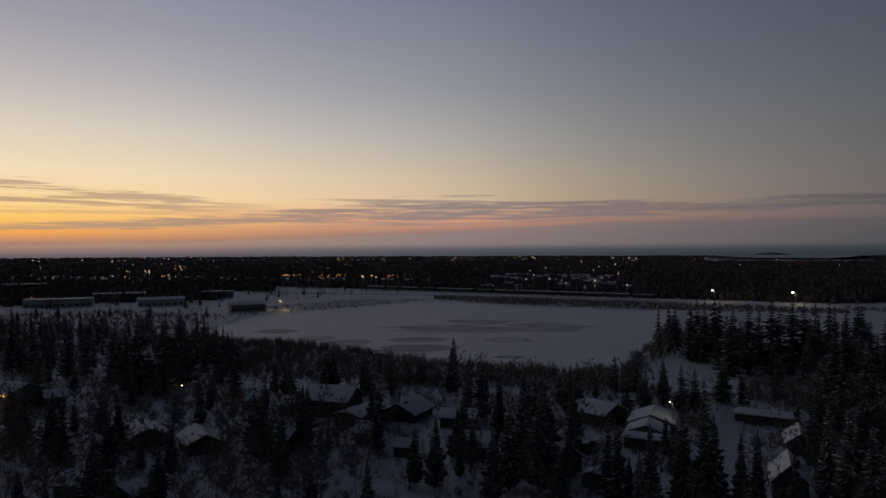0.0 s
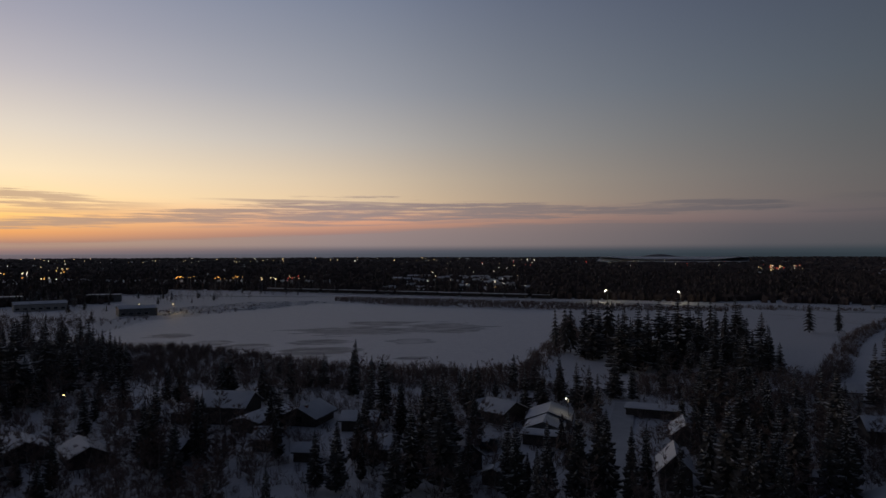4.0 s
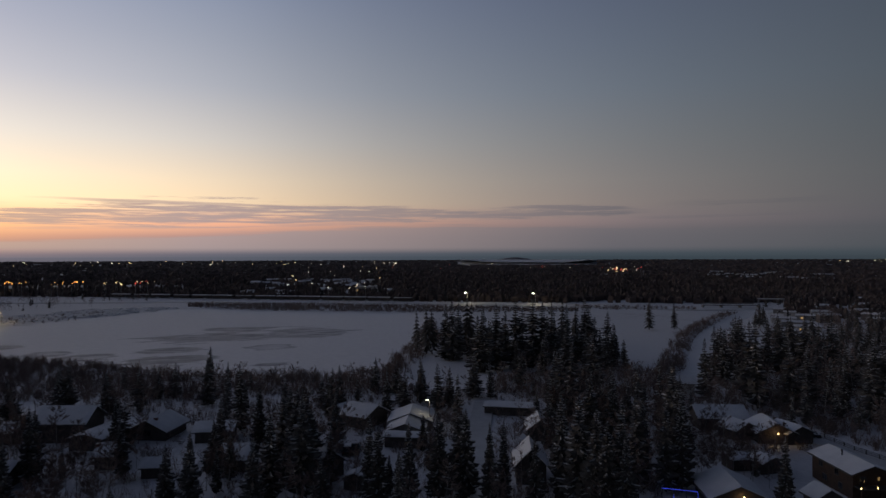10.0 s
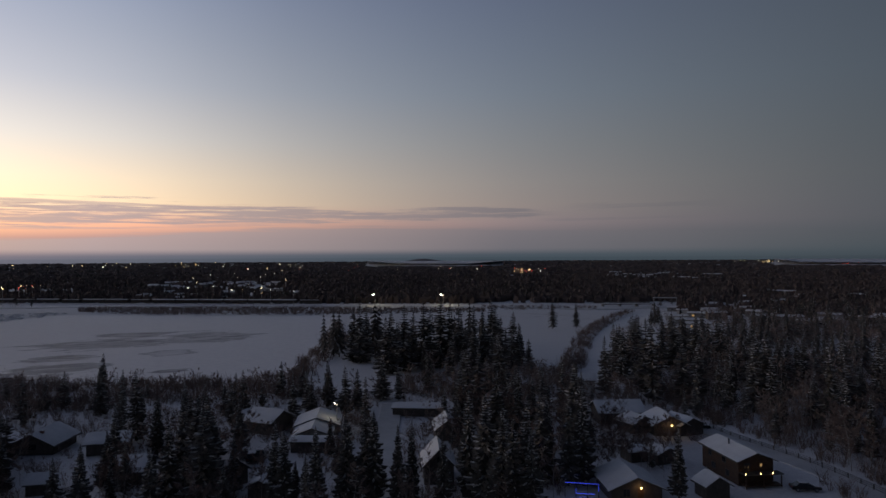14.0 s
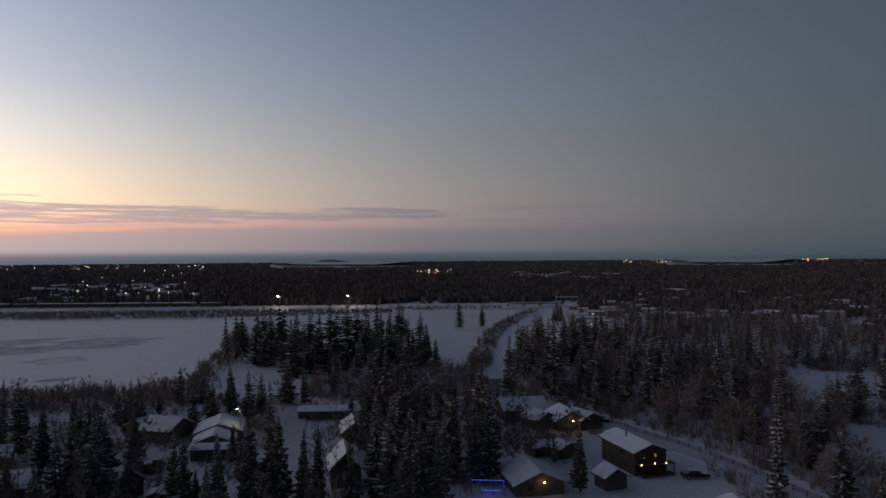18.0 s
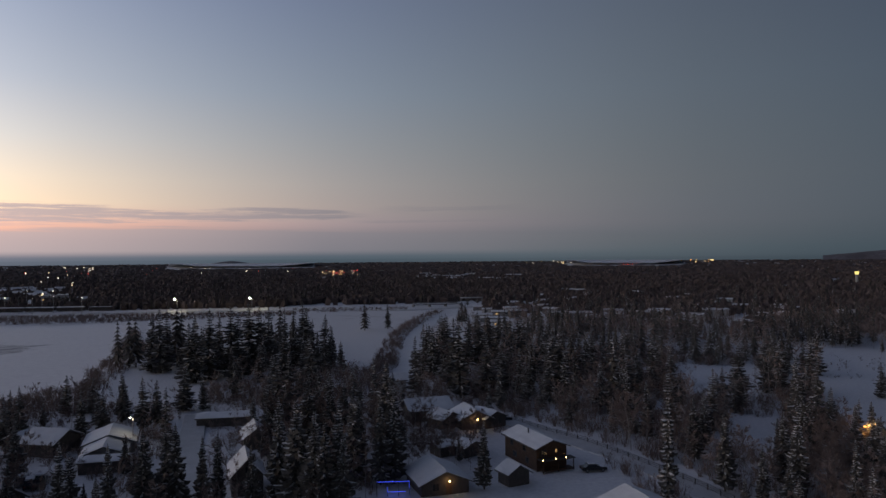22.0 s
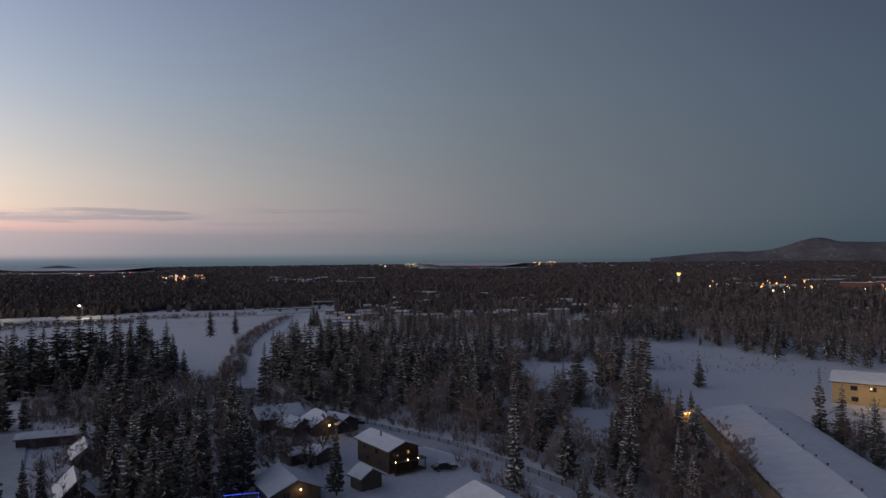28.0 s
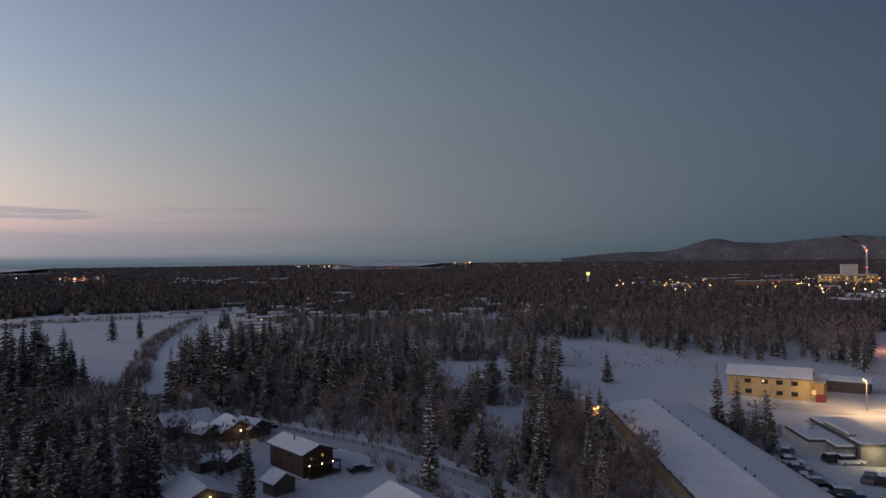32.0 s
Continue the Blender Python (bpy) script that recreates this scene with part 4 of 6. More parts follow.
gable("shed", "snowy lean-to shed with dark walls", (-47.8, 107.2, 68, 3.4), 5.0, 2.1, 1.0, over=0.5, category="shed", group=SH)
house("cabin", "cabin with a snowy roof on the wooded point", (115.2, 255.8, -54), (7.5, 6.0, 2.6), M_GREYWALL, 2.2, 0.5, category="cabin")
gable("house", "snow-roofed house behind spruces", (83.7, 54.0, -117, 8.7), 9.0, 4.0, 1.7, M_GREYWALL, over=0.7, group=V)
house("house", "small pale house by the creek under snow", (128.7, 166.3, -28), (6.0, 5.0, 2.4), M_PALEWALL, 1.4, 0.5, group=V)

# ---------------------------------------------------------------- the yard with the long store, the yellow block and the workshop
bx, by, sturn, wide = 107.9, 20.4, 27.5, 20.2
ux, uy = math.cos(radians(sturn)), math.sin(radians(sturn))
run = 62.0 + 24.0
fx, fy = bx + ux * 62.0, by + uy * 62.0
cx, cy = fx - ux * run / 2 + uy * wide / 2, fy - uy * run / 2 - ux * wide / 2
house("long_building", "long low building under a broad snow roof, its yellow wall lamplit", (cx, cy, sturn), (run, wide - 1.2, 3.4), M_YELLOWWALL, 1.3, 0.6, category="building", snow=0.4)
for i in range(10):
    d = 58.0 - i * 6.4 + 1.5 * math.sin(i * 3.7)
    vent = thing("roof_vent", "short dark vent pipe through the snowy roof", "vent", at(bx + ux * d + uy * wide * 0.52, by + uy * d - ux * wide * 0.52, sturn, 4.4), "roof vents")
    g = Geo()
    g.tube((0, 0, 0), (0, 0, 0.95), 0.14, 0.14, 8)
    part("pipe", g, M_TRIM, vent)
    g = Geo()
    g.tube((0, 0, 0.92), (0, 0, 1.08), 0.24, 0.1, 8)
    part("cowl", g, M_TRIM, vent)
beam = thing("timber_beam", "long brown timber lying half buried in yard snow", "timber", at(158.6, 21.6, 32, 0.3))
g = Geo()
g.box(-4.2, -0.22, 0, 4.2, 0.22, 0.4)
part("beam", g, M_LOG, beam)
g = Geo()
g.box(-3.9, -0.2, 0.4, 3.6, 0.2, 0.52, taper=0.08)
part("beam_snow", g, M_ROOFSNOW, beam)
house("apartment_block", "yellow two-storey block with a snowy roof and small windows", (212.2, 17.9, -91), (20.0, 9.0, 5.6), M_YELLOWWALL, 1.9, 0.7,
      [("s", u, z, 1.4, 1.0, False) for u, z in ((-5.0, 3.7), (-0.8, 3.7), (2.8, 3.7), (6.4, 3.7), (-4.8, 0.9), (2.8, 0.9), (6.4, 0.9))], category="building", chimney=(-5.5, 0.6, 0.5))
house("entrance_wing", "yellow entrance wing with a lit doorway", (217.3, 7.4, -95), (5.5, 7.0, 3.8), M_YELLOWWALL, 0.6, 0.5, [("s", 0.2, 0.5, 1.6, 1.4, True)], category="building")
house("low_wing", "low dark wing with a snowy roof", (227.0, -0.2, -96), (12.0, 7.0, 3.0), M_DARKWALL, 0.8, 0.5, category="building")
site, L, Wd = (159.4, -1.3, -66), 7.5, 21.7
house("workshop", "grey workshop with a flat snowy roof and a lit sign", site, (L, Wd, 3.3), M_GREYWALL, 0.0, snow=0.25, category="building")
aside, La, Wa = (155.4, 3.3, -65), 1.9, 16.0
house("workshop_wing", "low wing with a flat snowy roof beside the workshop", (aside[0], aside[1], site[2]), (3.4, Wa, 2.6), M_GREYWALL, 0.0, snow=0.25, category="building")
aside, La, Wa = (156.3, 6.4, -63), 3.0, 11.1
house("workshop_annex", "pale flat-roofed annex beside the workshop", (aside[0], aside[1], site[2]), (4.6, Wa, 2.7), M_PALEWALL, 0.0, snow=0.2, category="building")

tank = thing("roof_tank", "white round tank on the annex roof", "tank", Matrix.Translation((159.0, 6.6, 3.05)))
g = Geo()
g.tube((0, 0, 0), (0, 0, 1.5), 0.8, 0.8, 14)
g.tube((0, 0, 1.5), (0, 0, 1.85), 0.8, 0.3, 14)
part("shell", g, M_PALEWALL, tank)
duct = thing("roof_duct", "long grey duct with snow along the workshop roof", "duct", at(157.6, 1.2, site[2] + 90, 3.6))
g = Geo()
g.box(-5.5, -0.6, 0, 5.5, 0.6, 0.8)
part("casing", g, M_GREYWALL, duct)
g = Geo()
g.box(-5.4, -0.55, 0.8, 5.4, 0.55, 0.98, taper=0.08)
part("duct_snow", g, M_ROOFSNOW, duct)

# ---------------------------------------------------------------- single spruces
rng = random.Random(5)
for x, y, h in [(6.4, 176.3, 13.0), (8.7, 161.1, 14.9), (33.5, 187.5, 8.8), (43.1, 166.2, 10.5), (-13.7, 187.2, 5.6), (11.6, 147.6, 12.2), (14.1, 127.0, 14.5), (15.9, 122.9, 15.5), (16.9, 119.2, 15.6), (2.8, 139.6, 7.6), (10.4, 112.4, 13.5), (15.2, 111.4, 15.4), (-4.8, 115.8, 9.8), (-1.5, 114.2, 11.5), (2.6, 129.2, 9.0), (5.0, 124.9, 8.7), (16.8, 103.2, 8.8), (24.9, 106.8, 13.7), (25.8, 105.1, 12.3), (30.4, 104.2, 12.8), (35.4, 104.6, 14.0), (39.1, 105.7, 14.3), (39.7, 103.9, 14.1), (41.6, 98.9, 12.8), (44.5, 100.2, 12.7), (47.8, 96.0, 11.1)]:
    plant_spruce(x, y, h, rng)
for x, y, h in [(81.4, 267.2, 15.0), (83.8, 262.4, 16.8), (85.8, 261.5, 15.3), (85.4, 245.2, 17.5), (87.2, 241.2, 19.8), (90.1, 242.9, 18.6), (97.0, 252.4, 18.8), (98.4, 251.7, 17.7), (87.1, 216.2, 16.7), (88.8, 215.4, 18.6), (94.4, 219.1, 20.0), (99.5, 223.4, 17.6), (101.9, 219.4, 20.7), (103.7, 218.6, 18.7), (113.2, 228.3, 20.8), (115.6, 227.1, 19.7), (120.0, 228.0, 18.9), (147.6, 269.9, 17.2), (125.1, 225.5, 18.5), (130.6, 222.7, 20.5), (132.1, 222.0, 18.5), (132.0, 219.0, 14.6), (131.9, 210.2, 16.9), (136.1, 212.5, 13.0), (134.4, 203.4, 9.0), (219.4, 309.3, 15.5), (232.4, 306.2, 14.5)]:
    plant_spruce(x, y, h * (1.12 if y < 290 else 1.0), rng, group="spruces on the point")
for x, y, h in [(77.5, 145.1, 17.0), (76.0, 139.7, 17.1), (71.9, 136.0, 15.3), (81.8, 146.2, 17.3), (53.7, 98.8, 17.0), (53.6, 93.2, 17.0), (54.6, 90.1, 15.8), (75.0, 117.3, 16.5), (59.3, 90.5, 17.0), (54.9, 87.5, 14.7), (69.0, 100.8, 15.3), (98.3, 135.0, 15.0), (87.5, 115.9, 17.0), (75.1, 98.0, 17.7), (71.4, 96.4, 15.0), (57.5, 86.3, 13.0), (82.1, 82.4, 11.3), (73.6, 95.4, 15.9), (71.1, 119.2, 15.4)]:
    plant_spruce(x, y, h, rng)
for x, y, h in [(129.7, 157.7, 16.5), (150.6, 178.8, 17.1), (146.1, 169.6, 16.3), (163.1, 185.2, 17.9), (165.7, 184.0, 17.9), (137.4, 149.4, 20.8), (130.9, 140.2, 21.8), (172.4, 180.7, 17.9), (176.6, 178.6, 17.9), (188.4, 186.6, 16.9), (128.9, 123.4, 13.2), (187.1, 180.2, 17.4), (189.9, 172.0, 17.9), (169.0, 141.3, 14.6), (171.9, 141.8, 17.6), (181.4, 142.0, 13.9), (155.2, 107.6, 16.2), (150.3, 101.1, 14.8)]:
    plant_spruce(x, y, h, rng, group="woodland spruces")
for x, y, h in [(144.6, 120.4, 17.7), (148.8, 120.1, 18.8), (166.9, 129.4, 13.3), (140.9, 98.2, 19.7), (165.9, 111.6, 15.9), (176.4, 109.7, 16.5), (167.4, 108.5, 12.7), (186.0, 89.6, 14.8), (176.6, 89.4, 9.5), (158.0, 63.5, 16.1), (154.4, 57.9, 16.9), (150.4, 53.8, 11.3), (111.2, 44.4, 16.0), (138.6, 45.4, 11.4), (128.4, 39.4, 11.5), (125.6, 37.1, 10.1), (211.3, 62.8, 9.6), (165.0, 24.6, 15.1), (161.6, 20.1, 12.6), (150.2, 13.3, 12.0), (280.6, 55.6, 11.9), (275.4, 30.9, 13.2), (277.4, 26.5, 10.2), (287.5, 4.3, 10.1), (276.1, -2.5, 14.3), (264.4, -5.5, 12.7), (109.1, 54.9, 12.6), (150.5, 108.4, 11.7)]:
    plant_spruce(x, y, h, rng, group="woodland spruces")
for x, y, h in [(-32.5, 196.3, 12.2), (-30.6, 196.3, 11.8), (-88.4, 197.4, 18.9), (-81.1, 189.5, 21.2), (-78.1, 197.2, 19.7), (-74.8, 205.6, 18.1), (-69.0, 230.2, 12.9), (-36.3, 135.2, 11.3), (-33.7, 129.7, 11.9), (-27.0, 135.1, 13.0), (-40.8, 101.0, 10.5), (-23.3, 98.7, 7.1), (-10.7, 98.6, 9.4), (-18.2, 96.7, 8.5), (-59.8, 99.1, 7.9), (-54.7, 97.0, 7.7), (-46.3, 98.9, 8.3), (-138.5, 226.3, 18.1), (-128.1, 220.9, 16.8), (-114.7, 215.6, 18.1), (-112.0, 220.5, 15.0), (-96.4, 206.0, 18.1)]:
    plant_spruce(x, y, h, rng)

for x, y, h in [(73.9, 134.7, 18.7), (71.9, 124.8, 17.1), (72.4, 119.2, 16.3), (74.7, 117.4, 17.4), (68.5, 103.9, 16.3), (66.0, 98.2, 16.0), (59.8, 95.8, 14.2), (56.0, 95.5, 13.6), (65.1, 91.8, 13.7), (78.5, 104.9, 16.8), (73.3, 96.3, 15.4), (92.5, 126.7, 16.6), (61.3, 109.4, 13.9), (57.2, 88.5, 12.5), (54.0, 88.1, 12.3), (55.9, 109.6, 14.5), (72.7, 135.7, 15.8), (60.6, 88.9, 12.0)]:
    plant_birch(x, y, h * 0.72, rng, "village birches")

tall = thing("spruce_tree", "very tall slim spruce heavily clumped with snow", "tree", Matrix.Translation((96.2, 57.4, ground_z(96.2, 57.4) - 0.05)), "woodland spruces")
for me in spruce_meshes(7, 21.8, 2.0, 2, 1.0):
    part(me.name.split(".")[0], me, None, tall)
TAKEN.append((96.2, 57.4, 1.2))
COUNT["spruce"] += 1

# ---------------------------------------------------------------- far side of the pond: road, railway, lamps
ROAD = [(-221.0, 698.8), (-85.3, 653.8), (-24.8, 635.9), (16.6, 621.1), (98.6, 576.9), (159.0, 544.3), (216.0, 506.3), (267.8, 464.5), (302.1, 432.8), (324.0, 408.4), (370.5, 396.2), (471.5, 383.1)]
RAIL = [(-188.4, 781.8), (-96.1, 736.0), (-27.1, 693.9), (39.6, 648.9), (103.5, 605.7), (160.7, 566.5), (229.2, 525.5), (319.4, 465.2)]
PARK = [[(347.4, 166.9), (362.5, 147.6), (573.5, 238.0), (540.4, 284.5)], [(328.4, 306.6), (347.9, 280.9), (481.5, 394.9), (459.8, 425.7)]]
CLEAR = PARK + [[(-841.9, 1202.7), (-3.4, 1017.8), (-2.9, 868.7), (-658.4, 940.5)], [(100.4, 661.1), (173.5, 611.5), (196.5, 759.6), (126.0, 829.4)], [(-151.8, 493.2), (-123.8, 491.9), (-96.9, 457.8), (-135.0, 438.5)],
         [(786.0, 959.1), (887.1, 797.8), (1183.6, 1064.3), (1101.6, 1344.0)],
         [(52.4, 864.1), (210.4, 806.7), (274.1, 1083.6), (88.9, 1157.7)], [(612.2, 8.4), (525.2, -61.5), (881.2, -103.7), (896.7, 6.5)],
         [(853.9, 193.9), (863.8, 150.7), (1003.4, 174.9), (994.4, 225.7)]]
HIGHWAY = [(-811.0, 1171.9), (-534.7, 1143.1), (-285.8, 1068.2), (-118.8, 1029.0), (-18.9, 977.4)]
ribbon("road", M_ROADSNOW, ROAD, 9.0, 0.35, "packed snowy road behind the pond, lit by lamps", "road")
ribbon("railway_bed", M_SNOW, RAIL, 5.0, 0.55, "snowed-in railway bed", "railway")
ribbon("highway", M_ROADSNOW, HIGHWAY, 45.0, 0.3, "distant broad snowy highway", "road")
LANE = [(120.7, 128.1), (119.6, 106.1), (117.2, 91.7), (113.5, 75.2), (108.3, 60.0), (102.2, 46.5), (96.2, 35.0)]
ribbon("lane", M_ROADSNOW, LANE, 6.0, 0.22, "narrow snowy lane beside the log house", "road")
ribbon("yard_track", M_ROADSNOW, [(178.7, 29.4), (161.8, 20.6), (145.2, 11.1), (132.6, 3.3), (119.1, -3.7)], 4.5, 0.16, "packed wheel track across the yard", "road")
ribbon("lot_track", M_ROADSNOW, [(196.9, 26.4), (196.2, 11.8), (197.9, -0.4), (201.0, -16.6)], 9.0, 0.16, "packed snowy drive before the yellow block", "road")
DRIVE = [(69.9, 169.8), (60.8, 150.0), (52.9, 132.4), (44.5, 112.5), (37.4, 95.8)]
ribbon("drive", M_ROADSNOW, DRIVE, 5.0, 0.22, "snowy village drive between spruces", "road")


def before_rail(x, y):
    """True for places on the pond's side of the road and the railway."""
    a, r = math.atan2(-x, y), math.hypot(x, y)
    for line in (RAIL, ROAD[:-1]):
        for p, q in zip(line, line[1:]):
            a0, a1 = math.atan2(-p[0], p[1]), math.atan2(-q[0], q[1])
            if min(a0, a1) <= a <= max(a0, a1):
                t = (a - a0) / (a1 - a0)
                if r < math.hypot(*p) * (1 - t) + math.hypot(*q) * t + 7.0:
                    return True
    return False


def sector(a0, a1, r0, r1):
    return [(-math.sin(radians(a)) * r, math.cos(radians(a)) * r) for a, r in ((a0, r0), (a0, r1), (a1, r1), (a1, r0))]


FAR_SNOW = [sector(-20.2, -31.5, 2900.0, 3900.0), sector(-51.5, -60.7, 2900.0, 3900.0)]


def in_clear(x, y):
    if math.hypot(x, y) > 2800:
        return any(inside(x, y, q) for q in FAR_SNOW)
    return any(inside(x, y, p) for p in CLEAR) and noise.noise((x / 9, y / 9, 2.0)) > -0.08 or line_distance(x, y, HIGHWAY) < 20


# ---------------------------------------------------------------- far buildings
def block(t_site, size, walls, label, name="building", lit=0.0, seed=0, rise=0.0, category="building"):
    rng = random.Random(seed)
    L, Wd, h = size
    wins = []
    for lev in range(max(1, int(h / 3.2))):
        for i in range(max(1, int(L / 4.5))):
            wins.append(("s", -L / 2 + 2.2 + i * 4.5, 1.0 + lev * 3.1, 2.2, 1.3, rng.random() < lit))
    return house(name, label, t_site, size, walls, rise, 0.4, wins, category=category, group="town buildings", snow=0.35)


block((-456.7, 766.3, 35), (46, 18, 5), M_GREYWALL, "long grey warehouse under snow", seed=1)
block((-277.1, 509.5, 23), (44, 16, 5), M_PALEWALL, "long pale warehouse under snow", seed=2)
block((-266.7, 582.0, 28), (40, 15, 5), M_GREYWALL, "long grey shed under snow", seed=3)
block((-206.7, 516.9, 27), (32, 14, 4.5), M_PALEWALL, "pale warehouse under a snowy roof", seed=4, rise=1.5)
block((-128.9, 463.6, 24), (22, 14, 4.5), M_GREYWALL, "grey lit warehouse by the pond", seed=5, rise=1.6)
block((-194.1, 607.0, 13), (26, 13, 5), M_GREYWALL, "grey snow-roofed shed by the pond", seed=6)

def hamlet(poly, n, seed, label, lit, size=(9, 15), shape=1.6, name="house"):
    rng = random.Random(seed)
    for x, y in scatter(rng, poly, n):
        if not free(x, y, 7) or line_distance(x, y, ROAD) < 12 or line_distance(x, y, RAIL) < 12:
            continue
        L = rng.uniform(*size)
        w = rng.choice((M_GREYWALL, M_PALEWALL, M_DARKWALL))
        wins = [("s", u, 1.0, 1.5, 1.1, rng.random() < lit) for u in (-L * 0.28, L * 0.25)] + [("e", 0, 1.0, 1.3, 1.1, rng.random() < lit)]
        house(name, label, (x, y, rng.uniform(-25, 25) + math.degrees(math.atan2(y, x)) - 90), (L, L * rng.uniform(0.45, 0.65), rng.uniform(2.6, 4.2)), w, shape, 0.5, wins, group="far houses", snow=0.4)


hamlet([(39.5, 650.9), (170.6, 625.4), (270.2, 1035.5), (88.9, 1157.7)], 44, 41, "far snow-roofed house beyond the railway", 0.12, (8, 14))
hamlet([(315.3, 314.8), (437.4, 417.3), (649.5, 539.3), (569.4, 256.5), (376.2, 162.5), (328.9, 217.0)], 46, 42, "snow-roofed mobile home in the trailer park", 0.05, (9, 15), 0.7, "mobile_home")
for i in range(9):
    r, a = 345.0 + 24.0 * i, radians(-45.6 + 0.9 * math.sin(i * 2.1))
    house("mobile_home", "snow-roofed mobile home in a close row", (-math.sin(a) * r, math.cos(a) * r, math.degrees(a)), (12.5, 4.6, 2.7), M_GREYWALL if i % 2 else M_PALEWALL, 0.7, 0.4,
          [("s", -3.0, 1.0, 1.3, 0.9, i in (2, 5)), ("s", 3.2, 1.0, 1.3, 0.9, False)], group="mobile homes", snow=0.35)
hamlet(PARK[0], 9, 52, "snow-roofed mobile home in the trailer park", 0.0, (8, 12), 0.7, "mobile_home")
hamlet(PARK[1], 10, 53, "snow-roofed mobile home in the trailer park", 0.0, (8, 13), 0.7, "mobile_home")
hamlet([(486.6, 219.3), (526.0, 161.9), (467.8, 144.1), (420.7, 189.7)], 8, 43, "snow-roofed house in the woods", 0.0, (8, 12))
hamlet([(786.0, 959.1), (887.1, 797.8), (1183.6, 1064.3), (1101.6, 1344.0)], 16, 44, "pale long building far off", 0.05, (25, 45), 0.6, "building")
hamlet([(909.0, 256.8), (903.0, 118.7), (1202.2, 157.8), (1245.9, 351.8)], 12, 45, "lamplit town building far off", 0.3, (18, 34), 0.5, "building")
hamlet([(992.3, 123.5), (922.3, 29.5), (1336.1, 42.5), (1401.5, 174.1)], 12, 46, "lamplit town building far off", 0.35, (20, 40), 0.5, "building")
hamlet([(497.0, 13.1), (471.3, -29.4), (869.3, -54.9), (892.9, 23.0)], 14, 47, "snowy-roofed town building near the plant", 0.3, (14, 26), 0.8, "building")
block((173.3, 758.8, -9), (24, 12, 5), M_PALEWALL, "pale low building with lit windows by the rail yard", lit=0.8, seed=9)


# ---------------------------------------------------------------- woods by area
GLADES = [sector(-60.0, -66.0, 203.0, 262.0), sector(-63.5, -67.5, 148.0, 182.0)]
HOME_ROW = sector(-44.3, -46.9, 335.0, 560.0)


def off_limits(x, y):
    return (any(inside(x, y, q) for q in GLADES) or inside(x, y, HOME_ROW) or inside(x, y, POND) or line_distance(x, y, CREEK) < 6 or inside(x, y, FIELD) or inside(x, y, YARD) or line_distance(x, y, ROAD) < 8
            or line_distance(x, y, RAIL) < 7 or line_distance(x, y, LANE) < 4.5 or line_distance(x, y, DRIVE) < 3.5)


def grove(poly, n, share, tall, seed, group, single=0, gap=0.8, yard=False):
    """Fills an area with trees; the first ones are single things, the rest is joined."""
    rng = random.Random(seed)
    js, jb = Joined(), Joined()
    spots = scatter(rng, poly, n)
    spots.sort(key=lambda p: p[0] ** 2 + p[1] ** 2)
    for i, (x, y) in enumerate(spots):
        if (off_limits(x, y) and not (yard and inside(x, y, YARD))) or not free(x, y, gap) or (math.hypot(x, y) > 330 and in_clear(x, y)):
            continue
        if rng.random() < share:
            one = i < single and COUNT["spruce"] < 290
            plant_spruce(x, y, tall * rng.uniform(0.5, 1.15), rng, group, joined=None if one else js)
        else:
            one = i < single and COUNT["birch"] < 290
            plant_birch(x, y, tall * rng.uniform(0.5, 0.95), rng, group, joined=None if one else jb)
    js.build("spruce_wood", "dense dark snow-dusted spruce wood", "woods")
    jb.build("birch_wood", "dense bare frosted birch wood", "woods")


grove([(-232.2, 335.5), (-163.9, 350.3), (-105.5, 314.2), (-70.4, 248.1), (-60.4, 212.6), (-68.9, 189.2), (-137.2, 198.3)], 380, 0.5, 11.5, 1, "spruces by the pond", 60)
grove([(-294.6, 425.8), (-208.0, 429.8), (-142.1, 438.8), (-126.0, 362.2), (-235.5, 340.3)], 150, 0.12, 8, 11, "trees behind the pond", 0)
grove([(-509.2, 735.9), (-350.9, 725.2), (-179.8, 584.2), (-129.0, 442.3), (-300.0, 433.5)], 170, 0.3, 7.5, 21, "trees among the warehouses", 0)
grove([(310.0, 145.9), (311.2, 107.4), (287.4, 60.4), (286.0, 36.1), (274.3, -7.4), (373.4, -14.6), (387.1, 51.3), (421.6, 151.5), (388.1, 182.5)], 900, 0.3, 13, 20, "wood edge", 0)
grove([(-311.6, 654.8), (-199.4, 648.0), (-164.3, 520.4), (-236.6, 497.1)], 80, 0.7, 11, 12, "trees behind the pond", 0)
grove([(-137.2, 198.3), (-55.9, 196.8), (-13.3, 196.0), (-8.5, 124.3), (-21.2, 92.9), (-64.6, 93.3)], 560, 0.12, 11, 2, "village trees", 120)
grove([(-24.3, 228.2), (49.6, 192.2), (77.7, 178.5), (127.4, 163.4), (82.2, 105.5), (47.2, 82.2), (6.2, 101.6), (-11.1, 158.5)], 320, 0.24, 11, 3, "village trees", 130)
grove([(80.9, 272.9), (171.3, 281.7), (133.6, 199.8), (97.3, 169.0), (95.6, 179.0), (91.3, 214.2), (80.8, 247.5)], 80, 0.62, 14, 13, "spruces on the point", 25)
grove([(84.7, 194.4), (149.3, 185.6), (99.4, 125.6), (78.8, 147.6)], 110, 0.12, 9, 14, "birches by the creek", 30)
grove([(185.7, 227.2), (327.0, 238.9), (344.2, 155.3), (234.8, 86.7), (150.1, 54.3), (103.4, 47.1), (105.1, 62.7), (127.5, 99.7), (140.8, 145.0), (137.4, 170.6)], 760, 0.36, 14.0, 4, "woodland trees", 300)
